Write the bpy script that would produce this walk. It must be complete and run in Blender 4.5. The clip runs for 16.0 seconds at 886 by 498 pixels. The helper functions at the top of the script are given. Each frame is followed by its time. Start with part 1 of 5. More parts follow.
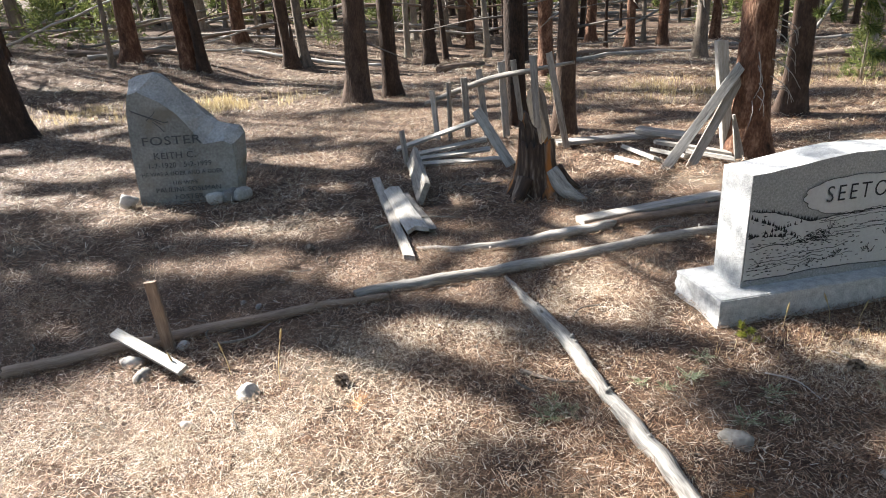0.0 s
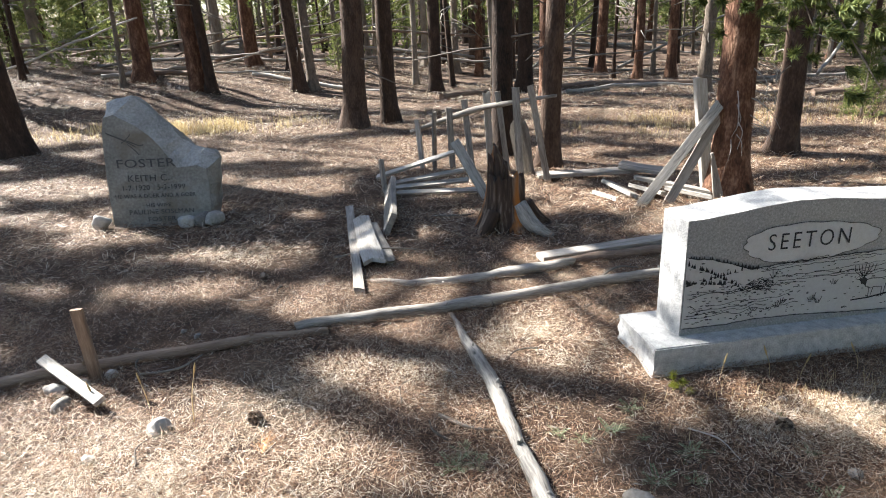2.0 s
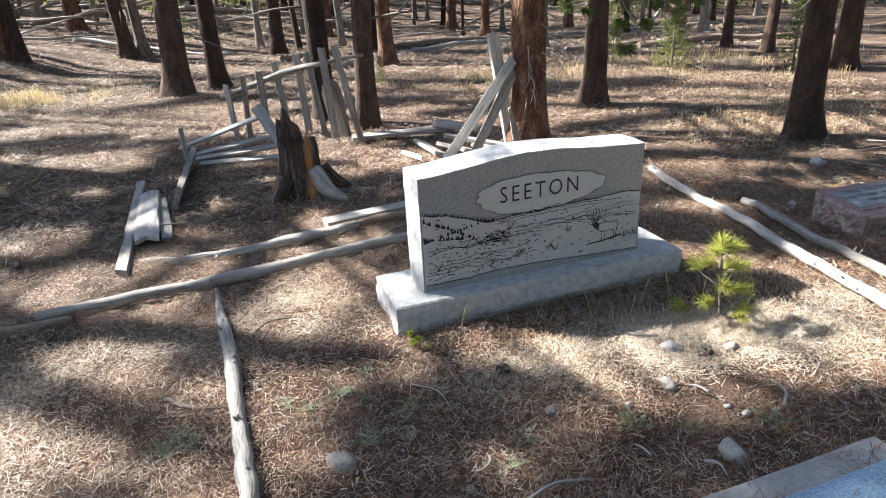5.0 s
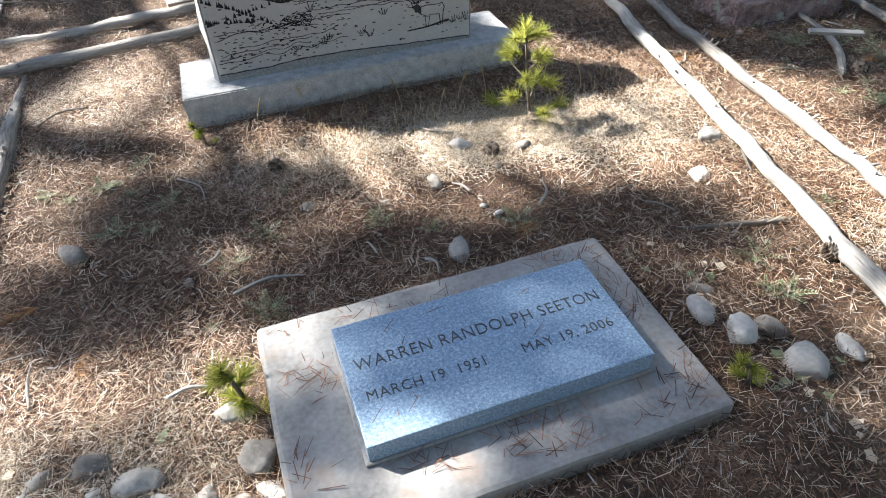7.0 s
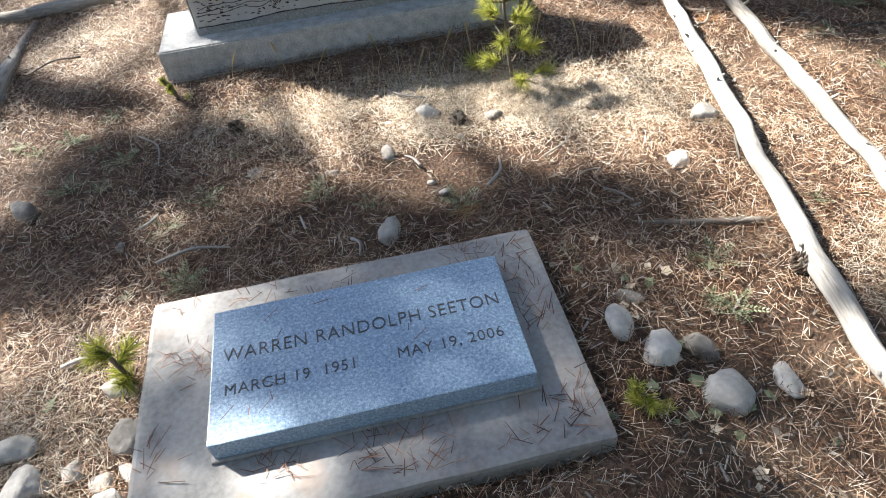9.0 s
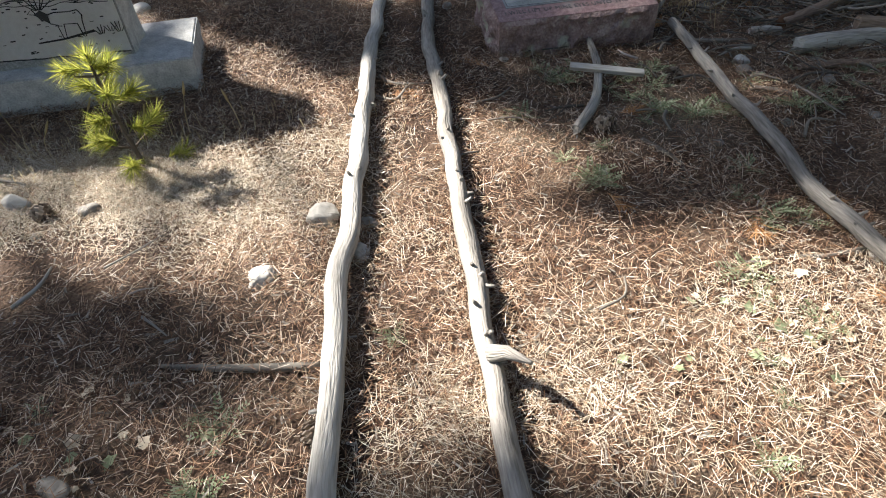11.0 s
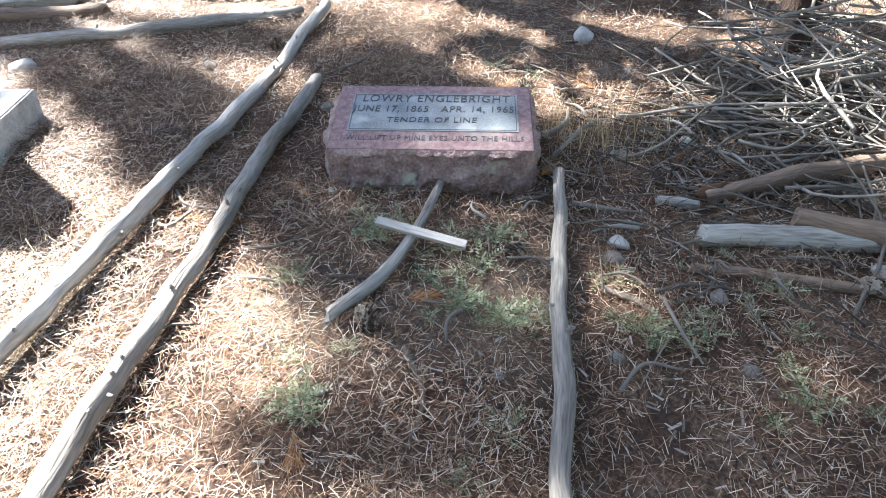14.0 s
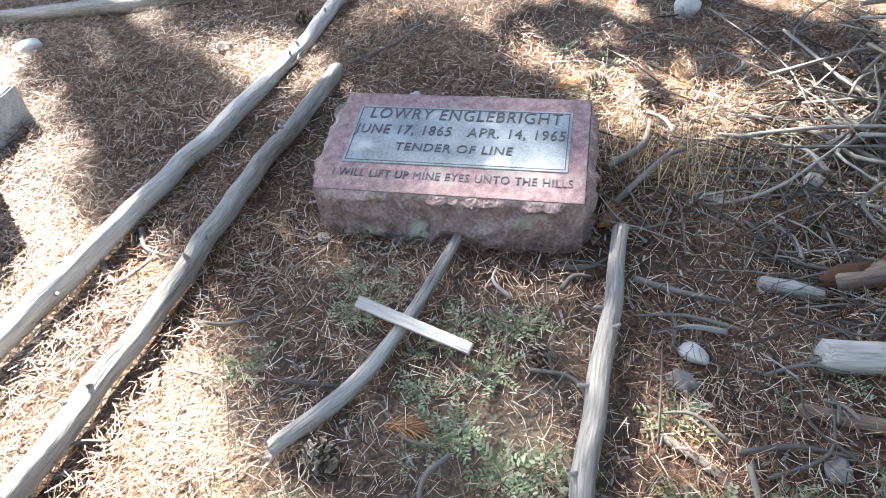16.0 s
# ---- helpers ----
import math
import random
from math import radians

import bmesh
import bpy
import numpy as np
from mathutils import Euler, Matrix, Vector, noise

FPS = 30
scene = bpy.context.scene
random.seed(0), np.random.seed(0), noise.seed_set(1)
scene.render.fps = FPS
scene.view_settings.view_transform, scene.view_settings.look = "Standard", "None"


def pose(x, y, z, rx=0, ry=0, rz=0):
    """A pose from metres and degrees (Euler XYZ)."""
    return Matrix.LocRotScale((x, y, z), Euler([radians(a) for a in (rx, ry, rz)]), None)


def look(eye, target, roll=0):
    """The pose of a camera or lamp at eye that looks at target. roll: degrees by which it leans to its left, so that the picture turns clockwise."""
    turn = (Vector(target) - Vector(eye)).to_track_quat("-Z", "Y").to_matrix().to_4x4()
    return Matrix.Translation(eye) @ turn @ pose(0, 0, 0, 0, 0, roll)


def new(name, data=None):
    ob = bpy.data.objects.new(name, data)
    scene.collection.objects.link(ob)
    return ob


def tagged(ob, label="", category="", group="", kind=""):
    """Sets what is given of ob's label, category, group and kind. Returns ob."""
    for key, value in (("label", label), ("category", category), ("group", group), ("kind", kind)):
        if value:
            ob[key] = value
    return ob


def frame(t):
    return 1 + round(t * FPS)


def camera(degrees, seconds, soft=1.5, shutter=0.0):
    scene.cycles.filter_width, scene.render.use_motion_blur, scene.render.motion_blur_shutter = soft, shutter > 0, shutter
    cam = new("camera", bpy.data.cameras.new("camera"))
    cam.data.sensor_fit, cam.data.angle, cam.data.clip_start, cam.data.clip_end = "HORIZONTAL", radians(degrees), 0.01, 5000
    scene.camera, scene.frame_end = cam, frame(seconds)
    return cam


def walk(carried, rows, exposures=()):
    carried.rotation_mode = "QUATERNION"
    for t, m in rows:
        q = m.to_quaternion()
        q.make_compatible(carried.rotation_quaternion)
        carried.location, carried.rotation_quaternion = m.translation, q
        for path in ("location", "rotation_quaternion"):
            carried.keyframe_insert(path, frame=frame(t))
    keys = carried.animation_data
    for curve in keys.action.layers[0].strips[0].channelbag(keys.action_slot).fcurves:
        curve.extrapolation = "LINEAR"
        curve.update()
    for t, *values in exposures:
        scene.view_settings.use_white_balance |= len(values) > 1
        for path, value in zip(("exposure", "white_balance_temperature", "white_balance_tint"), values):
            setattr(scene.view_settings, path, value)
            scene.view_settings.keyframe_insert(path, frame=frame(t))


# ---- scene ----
cam = camera(69.4, 16.0, soft=1.0)
PATH = [
    (0, (1.236, 0.214, 1.323), (1.472, 2.059, 0.587), -3.8),
    (0.5, (1.399, 0.298, 1.325), (1.633, 2.152, 0.612), -3.1),
    (1, (1.489, 0.287, 1.34), (1.715, 2.151, 0.652), -2.6),
    (1.5, (1.553, 0.251, 1.345), (1.743, 2.127, 0.68), -2.6),
    (2, (1.591, 0.232, 1.342), (1.781, 2.109, 0.677), -2.5),
    (2.5, (1.605, 0.219, 1.343), (1.799, 2.095, 0.676), -2.5),
    (3, (1.646, 0.203, 1.335), (1.84, 2.078, 0.667), -2.6),
    (3.2, (1.667, 0.19, 1.327), (1.863, 2.065, 0.659), -2.5),
    (5.3, (2.282, 0.146, 1.301), (2.81, 1.892, 0.474), -2.9),
    (5.5, (2.353, 0.133, 1.290), (2.871, 1.863, 0.4385), -3.0),
    (6, (2.62, 0.147, 1.235), (3.126, 1.825, 0.272), -2.8),
    (6.5, (2.773, 0.109, 1.228), (3.282, 1.623, 0.024), -2.2),
    (7, (2.948, 0.019, 1.212), (3.337, 1.474, -0.104), -2.8),
    (7.5, (3.044, 0.03, 1.188), (3.33, 1.45, -0.19), -4.2),
    (8, (3.14, 0.059, 1.192), (3.294, 1.452, -0.235), -6.5),
    (8.2, (3.177, 0.044, 1.194), (3.289, 1.427, -0.246), -7.4),
    (10.3, (4.027, 0.19, 1.19), (4.127, 1.647, -0.176), -5.7),
    (10.5, (4.158, 0.21, 1.151), (4.28, 1.676, -0.204), -4.5),
    (11, (4.443, 0.314, 1.063), (4.656, 1.756, -0.306), -3.0),
    (11.5, (4.661, 0.379, 1.032), (4.92, 1.8, -0.351), -2.3),
    (12, (4.862, 0.418, 1.054), (5.026, 1.869, -0.312), -2.1),
    (12.5, (5.023, 0.524, 1.033), (5.127, 2.027, -0.283), -1.5),
    (13, (5.188, 0.603, 1.054), (5.269, 2.138, -0.226), -0.4),
    (13.5, (5.319, 0.678, 1.055), (5.317, 2.252, -0.179), -0.2),
    (14, (5.39, 0.842, 1.045), (5.299, 2.374, -0.238), -0.9),
    (14.5, (5.438, 0.972, 1.02), (5.202, 2.455, -0.301), -2.6),
    (15, (5.539, 1.137, 1.008), (5.183, 2.546, -0.366), -5.1),
    (15.5, (5.547, 1.298, 1.002), (5.163, 2.652, -0.419), -6.3),
    (16, (5.536, 1.397, 0.987), (5.142, 2.745, -0.436), -7.0),
]
walk(cam, [(t, look(eye, target, roll)) for t, eye, target, roll in PATH],
     [(0, 2.38, 6250, 10), (3, 2.42, 6200, 10), (5.5, 2.45, 6050, 10), (8, 2.58, 6250, 10), (10.5, 2.15, 6400, 10), (12, 1.92, 6250, 10), (13, 2.6, 6100, 10), (13.5, 3.12, 6000, 10), (14.5, 3.64, 6050, 10), (16, 3.82, 6200, 10)])

# ---- light ----
SUN_TO = Vector((-0.65, 0.525, 0.68)).normalized()
world = bpy.data.worlds.new("sky")
scene.world = world
world.use_nodes = True
wn = world.node_tree
sky = wn.nodes.new("ShaderNodeTexSky")
sky.sky_type, sky.sun_disc = "NISHITA", False
sky.sun_elevation = math.asin(SUN_TO.z)
sky.sun_rotation = math.atan2(SUN_TO.x, SUN_TO.y)
wn.nodes["Background"].inputs["Strength"].default_value = 0.05
wn.links.new(sky.outputs[0], wn.nodes["Background"].inputs["Color"])
sun = new("sun", bpy.data.lights.new("sun", "SUN"))
sun.data.energy, sun.data.angle, sun.data.color = 5.0, radians(0.6), (1.0, 0.95, 0.87)
sun.matrix_world = look((0, 0, 30), Vector((0, 0, 30)) - SUN_TO)


# ---- materials ----
def mat(name, cols, rough=0.8, scale=8.0, bump=0.3, fine=60.0, coord="Object", stretch=(1, 1, 1), island=0.0, obj=0.0, spec=0.3, metal=0.0, stops=(0.3, 0.7), dist=0.01, extra=None):
    """Two-scale noise colour between the given colours, with relief."""
    m = bpy.data.materials.new(name)
    m.use_nodes = True
    nt = m.node_tree
    N, L = nt.nodes, nt.links
    b = N["Principled BSDF"]
    b.inputs["Roughness"].default_value = rough
    b.inputs["Metallic"].default_value = metal
    b.inputs["Specular IOR Level"].default_value = spec
    if coord == "grain":
        src = N.new("ShaderNodeAttribute")
        src.attribute_name = "grain"
        out = src.outputs["Vector"]
    else:
        src = N.new("ShaderNodeTexCoord")
        out = src.outputs[coord]
    mp = N.new("ShaderNodeMapping")
    mp.inputs["Scale"].default_value = stretch
    L.new(out, mp.inputs["Vector"])
    n1 = N.new("ShaderNodeTexNoise")
    n1.inputs["Scale"].default_value, n1.inputs["Detail"].default_value = scale, 5
    n2 = N.new("ShaderNodeTexNoise")
    n2.inputs["Scale"].default_value, n2.inputs["Detail"].default_value = fine, 4
    for n in (n1, n2):
        L.new(mp.outputs[0], n.inputs["Vector"])
    mix = N.new("ShaderNodeMix")
    mix.data_type = "FLOAT"
    mix.inputs[0].default_value = 0.45
    L.new(n1.outputs[0], mix.inputs[2])
    L.new(n2.outputs[0], mix.inputs[3])
    fac = mix.outputs[0]
    for amount, node, sock in ((island, "ShaderNodeNewGeometry", "Random Per Island"), (obj, "ShaderNodeObjectInfo", "Random")):
        if amount:
            g = N.new(node)
            mm = N.new("ShaderNodeMix")
            mm.data_type = "FLOAT"
            mm.inputs[0].default_value = amount
            L.new(fac, mm.inputs[2])
            L.new(g.outputs[sock], mm.inputs[3])
            fac = mm.outputs[0]
    r = N.new("ShaderNodeValToRGB")
    els = r.color_ramp.elements
    while len(els) < len(cols):
        els.new(0.5)
    for i, c in enumerate(cols):
        els[i].position = stops[0] + (stops[1] - stops[0]) * i / (len(cols) - 1)
        els[i].color = (*c, 1)
    L.new(fac, r.inputs[0])
    col = r.outputs[0]
    if extra:
        col = extra(N, L, mp.outputs[0], col)
    L.new(col, b.inputs["Base Color"])
    if bump:
        bp = N.new("ShaderNodeBump")
        bp.inputs["Strength"].default_value, bp.inputs["Distance"].default_value = bump, dist
        L.new(mix.outputs[0], bp.inputs["Height"])
        L.new(bp.outputs[0], b.inputs["Normal"])
    return m


def patches(colour, scale, lo, hi, strength=1.0):
    """Stains of a second colour."""
    def add(N, L, vec, col):
        n = N.new("ShaderNodeTexNoise")
        n.inputs["Scale"].default_value, n.inputs["Detail"].default_value = scale, 3
        L.new(vec, n.inputs["Vector"])
        mr = N.new("ShaderNodeMapRange")
        mr.inputs[1].default_value, mr.inputs[2].default_value, mr.inputs[4].default_value = lo, hi, strength
        L.new(n.outputs[0], mr.inputs[0])
        mx = N.new("ShaderNodeMix")
        mx.data_type = "RGBA"
        mx.inputs[7].default_value = (*colour, 1)
        L.new(mr.outputs[0], mx.inputs[0])
        L.new(col, mx.inputs[6])
        return mx.outputs[2]
    return add


M_ground = mat("forest_duff", [(0.02, 0.013, 0.01), (0.08, 0.048, 0.03), (0.24, 0.17, 0.115)], 0.95, 4.0, 1.0, 110, dist=0.03, extra=patches((0.17, 0.14, 0.1), 1.3, 0.54, 0.7, 0.6))
M_needle = mat("fallen_needles", [(0.016, 0.009, 0.006), (0.09, 0.038, 0.018), (0.22, 0.118, 0.062), (0.38, 0.26, 0.165), (0.68, 0.6, 0.49)], 0.55, 2.2, 0, 30, island=0.78, stops=(0.12, 0.92))
M_slabneedle = mat("slab_needles", [(0.05, 0.025, 0.018), (0.15, 0.07, 0.045), (0.3, 0.16, 0.1)], 0.6, 3, 0, 20, island=0.7, stops=(0.15, 0.85))
M_bark = mat("pine_bark", [(0.012, 0.009, 0.007), (0.05, 0.031, 0.021), (0.12, 0.078, 0.054)], 0.95, 5, 1.0, 26, coord="grain", stretch=(1, 2.5, 2.5), obj=0.2, dist=0.03)
M_redbark = mat("red_pine_bark", [(0.02, 0.012, 0.008), (0.11, 0.052, 0.03), (0.28, 0.17, 0.11)], 0.95, 6, 1.0, 30, coord="grain", stretch=(1, 2.5, 2.5), dist=0.03)
M_greybark = mat("grey_pine_bark", [(0.08, 0.065, 0.05), (0.2, 0.16, 0.125), (0.32, 0.28, 0.22)], 0.95, 5, 1.0, 26, coord="grain", stretch=(1, 2.5, 2.5), obj=0.2, dist=0.03)
M_wood = mat("weathered_wood", [(0.07, 0.062, 0.052), (0.25, 0.225, 0.195), (0.42, 0.39, 0.35)], 0.85, 7, 0.7, 45, coord="grain", stretch=(0.5, 5, 5), obj=0.15, dist=0.01)
M_palewood = mat("bleached_wood", [(0.07, 0.06, 0.05), (0.33, 0.305, 0.27), (0.5, 0.475, 0.435)], 0.85, 7, 0.7, 45, coord="grain", stretch=(0.5, 5, 5), obj=0.15, dist=0.01)
M_brownwood = mat("brown_wood", [(0.09, 0.06, 0.045), (0.21, 0.15, 0.11), (0.34, 0.26, 0.19)], 0.85, 7, 0.7, 45, coord="grain", stretch=(0.5, 5, 5), obj=0.15, dist=0.01)
M_stump = mat("stump_wood", [(0.015, 0.011, 0.009), (0.06, 0.038, 0.026), (0.24, 0.19, 0.15)], 0.85, 7, 1.0, 30, coord="grain", stretch=(0.25, 2.0, 2.0), dist=0.02, extra=patches((0.42, 0.16, 0.035), 5, 0.55, 0.66, 0.8))
M_rotten = mat("rotten_wood", [(0.02, 0.011, 0.007), (0.09, 0.045, 0.022), (0.26, 0.14, 0.06)], 0.9, 9, 0.8, 40, coord="grain", stretch=(0.3, 1, 1), dist=0.01)
M_rock = mat("pale_rock", [(0.17, 0.155, 0.135), (0.34, 0.32, 0.285), (0.52, 0.495, 0.455)], 0.85, 9, 0.6, 70, obj=0.4, dist=0.01)
M_boulder = mat("grey_boulder", [(0.14, 0.135, 0.12), (0.235, 0.23, 0.21), (0.34, 0.335, 0.31)], 0.8, 3, 0.5, 60, dist=0.01, extra=patches((0.17, 0.14, 0.105), 4, 0.5, 0.66, 0.7))
M_paleboulder = mat("broken_boulder", [(0.2, 0.195, 0.18), (0.34, 0.33, 0.31), (0.5, 0.485, 0.46)], 0.8, 6, 0.8, 60, dist=0.02)
M_granite = mat("grey_granite", [(0.17, 0.172, 0.172), (0.25, 0.252, 0.25), (0.37, 0.37, 0.365)], 0.42, 120, 0.0, 420, stops=(0.35, 0.65))
M_panel = mat("sandblasted_granite", [(0.72, 0.7, 0.675), (0.8, 0.785, 0.76), (0.86, 0.85, 0.83)], 0.8, 60, 0.1, 300, dist=0.002)
M_rockpitch = mat("rough_granite", [(0.25, 0.25, 0.245), (0.42, 0.415, 0.4), (0.6, 0.59, 0.57)], 0.85, 28, 0.8, 160, dist=0.01)
# grey granite with the reflected blue of the sky mixed into its base colour
M_skygranite = mat("blue_grey_granite", [(0.11, 0.17, 0.235), (0.21, 0.3, 0.4), (0.4, 0.5, 0.6)], 0.28, 170, 0.05, 420, stops=(0.36, 0.64), dist=0.002, spec=0.5)
M_slab = mat("stained_marble", [(0.17, 0.163, 0.155), (0.27, 0.258, 0.243), (0.36, 0.347, 0.33)], 0.6, 9, 0.2, 90, dist=0.004, extra=patches((0.36, 0.26, 0.19), 10, 0.56, 0.7, 0.45))
M_rose = mat("rose_granite", [(0.09, 0.055, 0.055), (0.22, 0.135, 0.13), (0.36, 0.26, 0.25)], 0.5, 60, 0.1, 260, dist=0.003, extra=patches((0.32, 0.3, 0.26), 8, 0.55, 0.7, 0.5))
M_roserough = mat("rough_rose_granite", [(0.1, 0.065, 0.06), (0.25, 0.17, 0.155), (0.42, 0.34, 0.3)], 0.9, 22, 1.0, 130, dist=0.014, extra=patches((0.36, 0.36, 0.27), 14, 0.58, 0.68, 0.8))
M_greypanel = mat("grey_panel", [(0.14, 0.15, 0.155), (0.24, 0.255, 0.26), (0.36, 0.375, 0.38)], 0.8, 14, 0.1, 200, dist=0.002, extra=patches((0.5, 0.49, 0.45), 9, 0.58, 0.68, 0.6))
M_ink = mat("engraved_line", [(0.02, 0.02, 0.022), (0.05, 0.05, 0.05)], 0.8, 30, 0, 90)
M_cut = mat("cut_letter", [(0.05, 0.052, 0.055), (0.11, 0.11, 0.11)], 0.8, 30, 0, 90)
M_leaf = mat("pine_needles", [(0.035, 0.055, 0.015), (0.1, 0.13, 0.035), (0.22, 0.24, 0.06)], 0.6, 3, 0, 20, island=0.6, stops=(0.15, 0.85))
M_young = mat("young_pine_needles", [(0.18, 0.21, 0.035), (0.36, 0.38, 0.07), (0.56, 0.53, 0.14)], 0.55, 3, 0, 20, island=0.7, stops=(0.15, 0.85))
M_far = mat("far_foliage", [(0.06, 0.08, 0.02), (0.16, 0.19, 0.06), (0.3, 0.31, 0.1)], 0.7, 0.6, 0, 6, island=0.5, stops=(0.2, 0.8))
M_grass = mat("dry_grass", [(0.34, 0.24, 0.11), (0.52, 0.41, 0.21), (0.62, 0.54, 0.33)], 0.7, 3, 0, 20, island=0.7, stops=(0.15, 0.85))
M_weed = mat("grey_green_weed", [(0.1, 0.13, 0.06), (0.21, 0.25, 0.14), (0.38, 0.41, 0.27)], 0.7, 3, 0, 20, island=0.7, stops=(0.15, 0.85))
# pale tones raised to stand for sunlight on straw; leaves use them too
M_straw = mat("pale_straw", [(0.2, 0.14, 0.085), (0.5, 0.415, 0.3), (0.72, 0.65, 0.54)], 0.7, 3, 0, 20, island=0.7, stops=(0.15, 0.85))
M_twig = mat("grey_twig", [(0.05, 0.042, 0.035), (0.17, 0.15, 0.125), (0.38, 0.345, 0.3)], 0.85, 6, 0.3, 40, island=0.6, obj=0.3, stops=(0.2, 0.8))
M_cone = mat("pine_cone", [(0.06, 0.045, 0.035), (0.2, 0.15, 0.11), (0.36, 0.3, 0.24)], 0.85, 40, 0.3, 120, island=0.5)
M_rust = mat("red_dead_needles", [(0.2, 0.08, 0.025), (0.42, 0.19, 0.06), (0.56, 0.32, 0.13)], 0.6, 3, 0, 20, island=0.7, stops=(0.15, 0.85))



def leafy(m, share):
    """Lets light through thin leaves."""
    N, L = m.node_tree.nodes, m.node_tree.links
    b, out = N["Principled BSDF"], N["Material Output"]
    tr = N.new("ShaderNodeBsdfTranslucent")
    mx = N.new("ShaderNodeMixShader")
    mx.inputs[0].default_value = share
    L.new(b.inputs["Base Color"].links[0].from_socket, tr.inputs["Color"])
    L.new(b.outputs[0], mx.inputs[1])
    L.new(tr.outputs[0], mx.inputs[2])
    L.new(mx.outputs[0], out.inputs["Surface"])


for m, share in ((M_young, 0.5), (M_leaf, 0.25), (M_far, 0.45), (M_weed, 0.3), (M_grass, 0.4)):
    leafy(m, share)

# ---- building helpers ----
rng = np.random.default_rng(7)
rnd = random.Random(11)


def part(name, bm, material, parent=None, label=""):
    me = bpy.data.meshes.new(name)
    bm.to_mesh(me)
    bm.free()
    me.materials.append(material)
    ob = new(name, me)
    ob.parent = parent
    if label:
        ob["label"] = label
    return ob


def empty(name, m=None, label="", category="", group=""):
    ob = new(name)
    ob.empty_display_size = 0.1
    if m is not None:
        ob.matrix_world = m
    return tagged(ob, label, category, group)


def smooth(bm):
    for f in bm.faces:
        f.smooth = True
    return bm


def vnoise(p, s, seed=0):
    return noise.noise(Vector(p) * s + Vector((seed * 7.3, seed * 3.1, seed * 1.7)))


def lattice(x, y, scale, seed):
    """Smooth value noise on arrays, -1 to 1."""
    x, y = np.asarray(x, float) * scale, np.asarray(y, float) * scale
    xi, yi = np.floor(x), np.floor(y)
    fx, fy = x - xi, y - yi
    fx, fy = fx * fx * (3 - 2 * fx), fy * fy * (3 - 2 * fy)

    def h(a, b):
        v = np.sin(a * 127.1 + b * 311.7 + seed * 74.7) * 43758.5453
        return (v - np.floor(v)) * 2 - 1
    return (h(xi, yi) * (1 - fx) + h(xi + 1, yi) * fx) * (1 - fy) + (h(xi, yi + 1) * (1 - fx) + h(xi + 1, yi + 1) * fx) * fy


def gz(x, y):
    """Height of the forest floor: level round the graves, rising behind to the left."""
    x, y = np.asarray(x, float), np.asarray(y, float)
    s = -0.6 * (x - 1) + 0.8 * y
    rise = np.interp(s, [-400, 11, 12.5, 14, 16, 22, 30, 60, 500], [0, 0, 0.25, 0.5, 0.65, 1.0, 1.5, 3.0, 6.0])
    far = np.clip((np.hypot(x - 3.5, y - 2) - 4) / 8, 0, 1)
    # needles drifted against the near and right edges of the flat marker
    mound = 0.066 * np.exp(-((y - 0.5) / 0.13) ** 2) * np.clip((x - 2.7) / 0.3, 0, 1) * np.clip((4.1 - x) / 0.35, 0, 1) + 0.05 * np.exp(-((x - 3.8) / 0.1) ** 2 - ((y - 0.85) / 0.3) ** 2)
    return rise + mound + 0.012 * lattice(x, y, 2.1, 1) + 0.006 * lattice(x, y, 7, 2) + 0.003 * lattice(x, y, 19, 3) + far * (0.07 * lattice(x, y, 0.45, 4) + 0.03 * lattice(x, y, 1.3, 5))


def ground_at(x, y):
    return float(gz(x, y))


def catmull(pts, n):
    pts = [Vector(p) for p in pts]
    pts = [pts[0] * 2 - pts[1]] + pts + [pts[-1] * 2 - pts[-2]]
    out, k = [], len(pts) - 3
    for i in range(n + 1):
        u = min(i / n * k, k - 1e-6)
        j, f = int(u), u - int(u)
        a, b, c, d = pts[j:j + 4]
        out.append(0.5 * (2 * b + (c - a) * f + (2 * a - 5 * b + 4 * c - d) * f * f + (3 * b - a - 3 * c + d) * f ** 3))
    return out


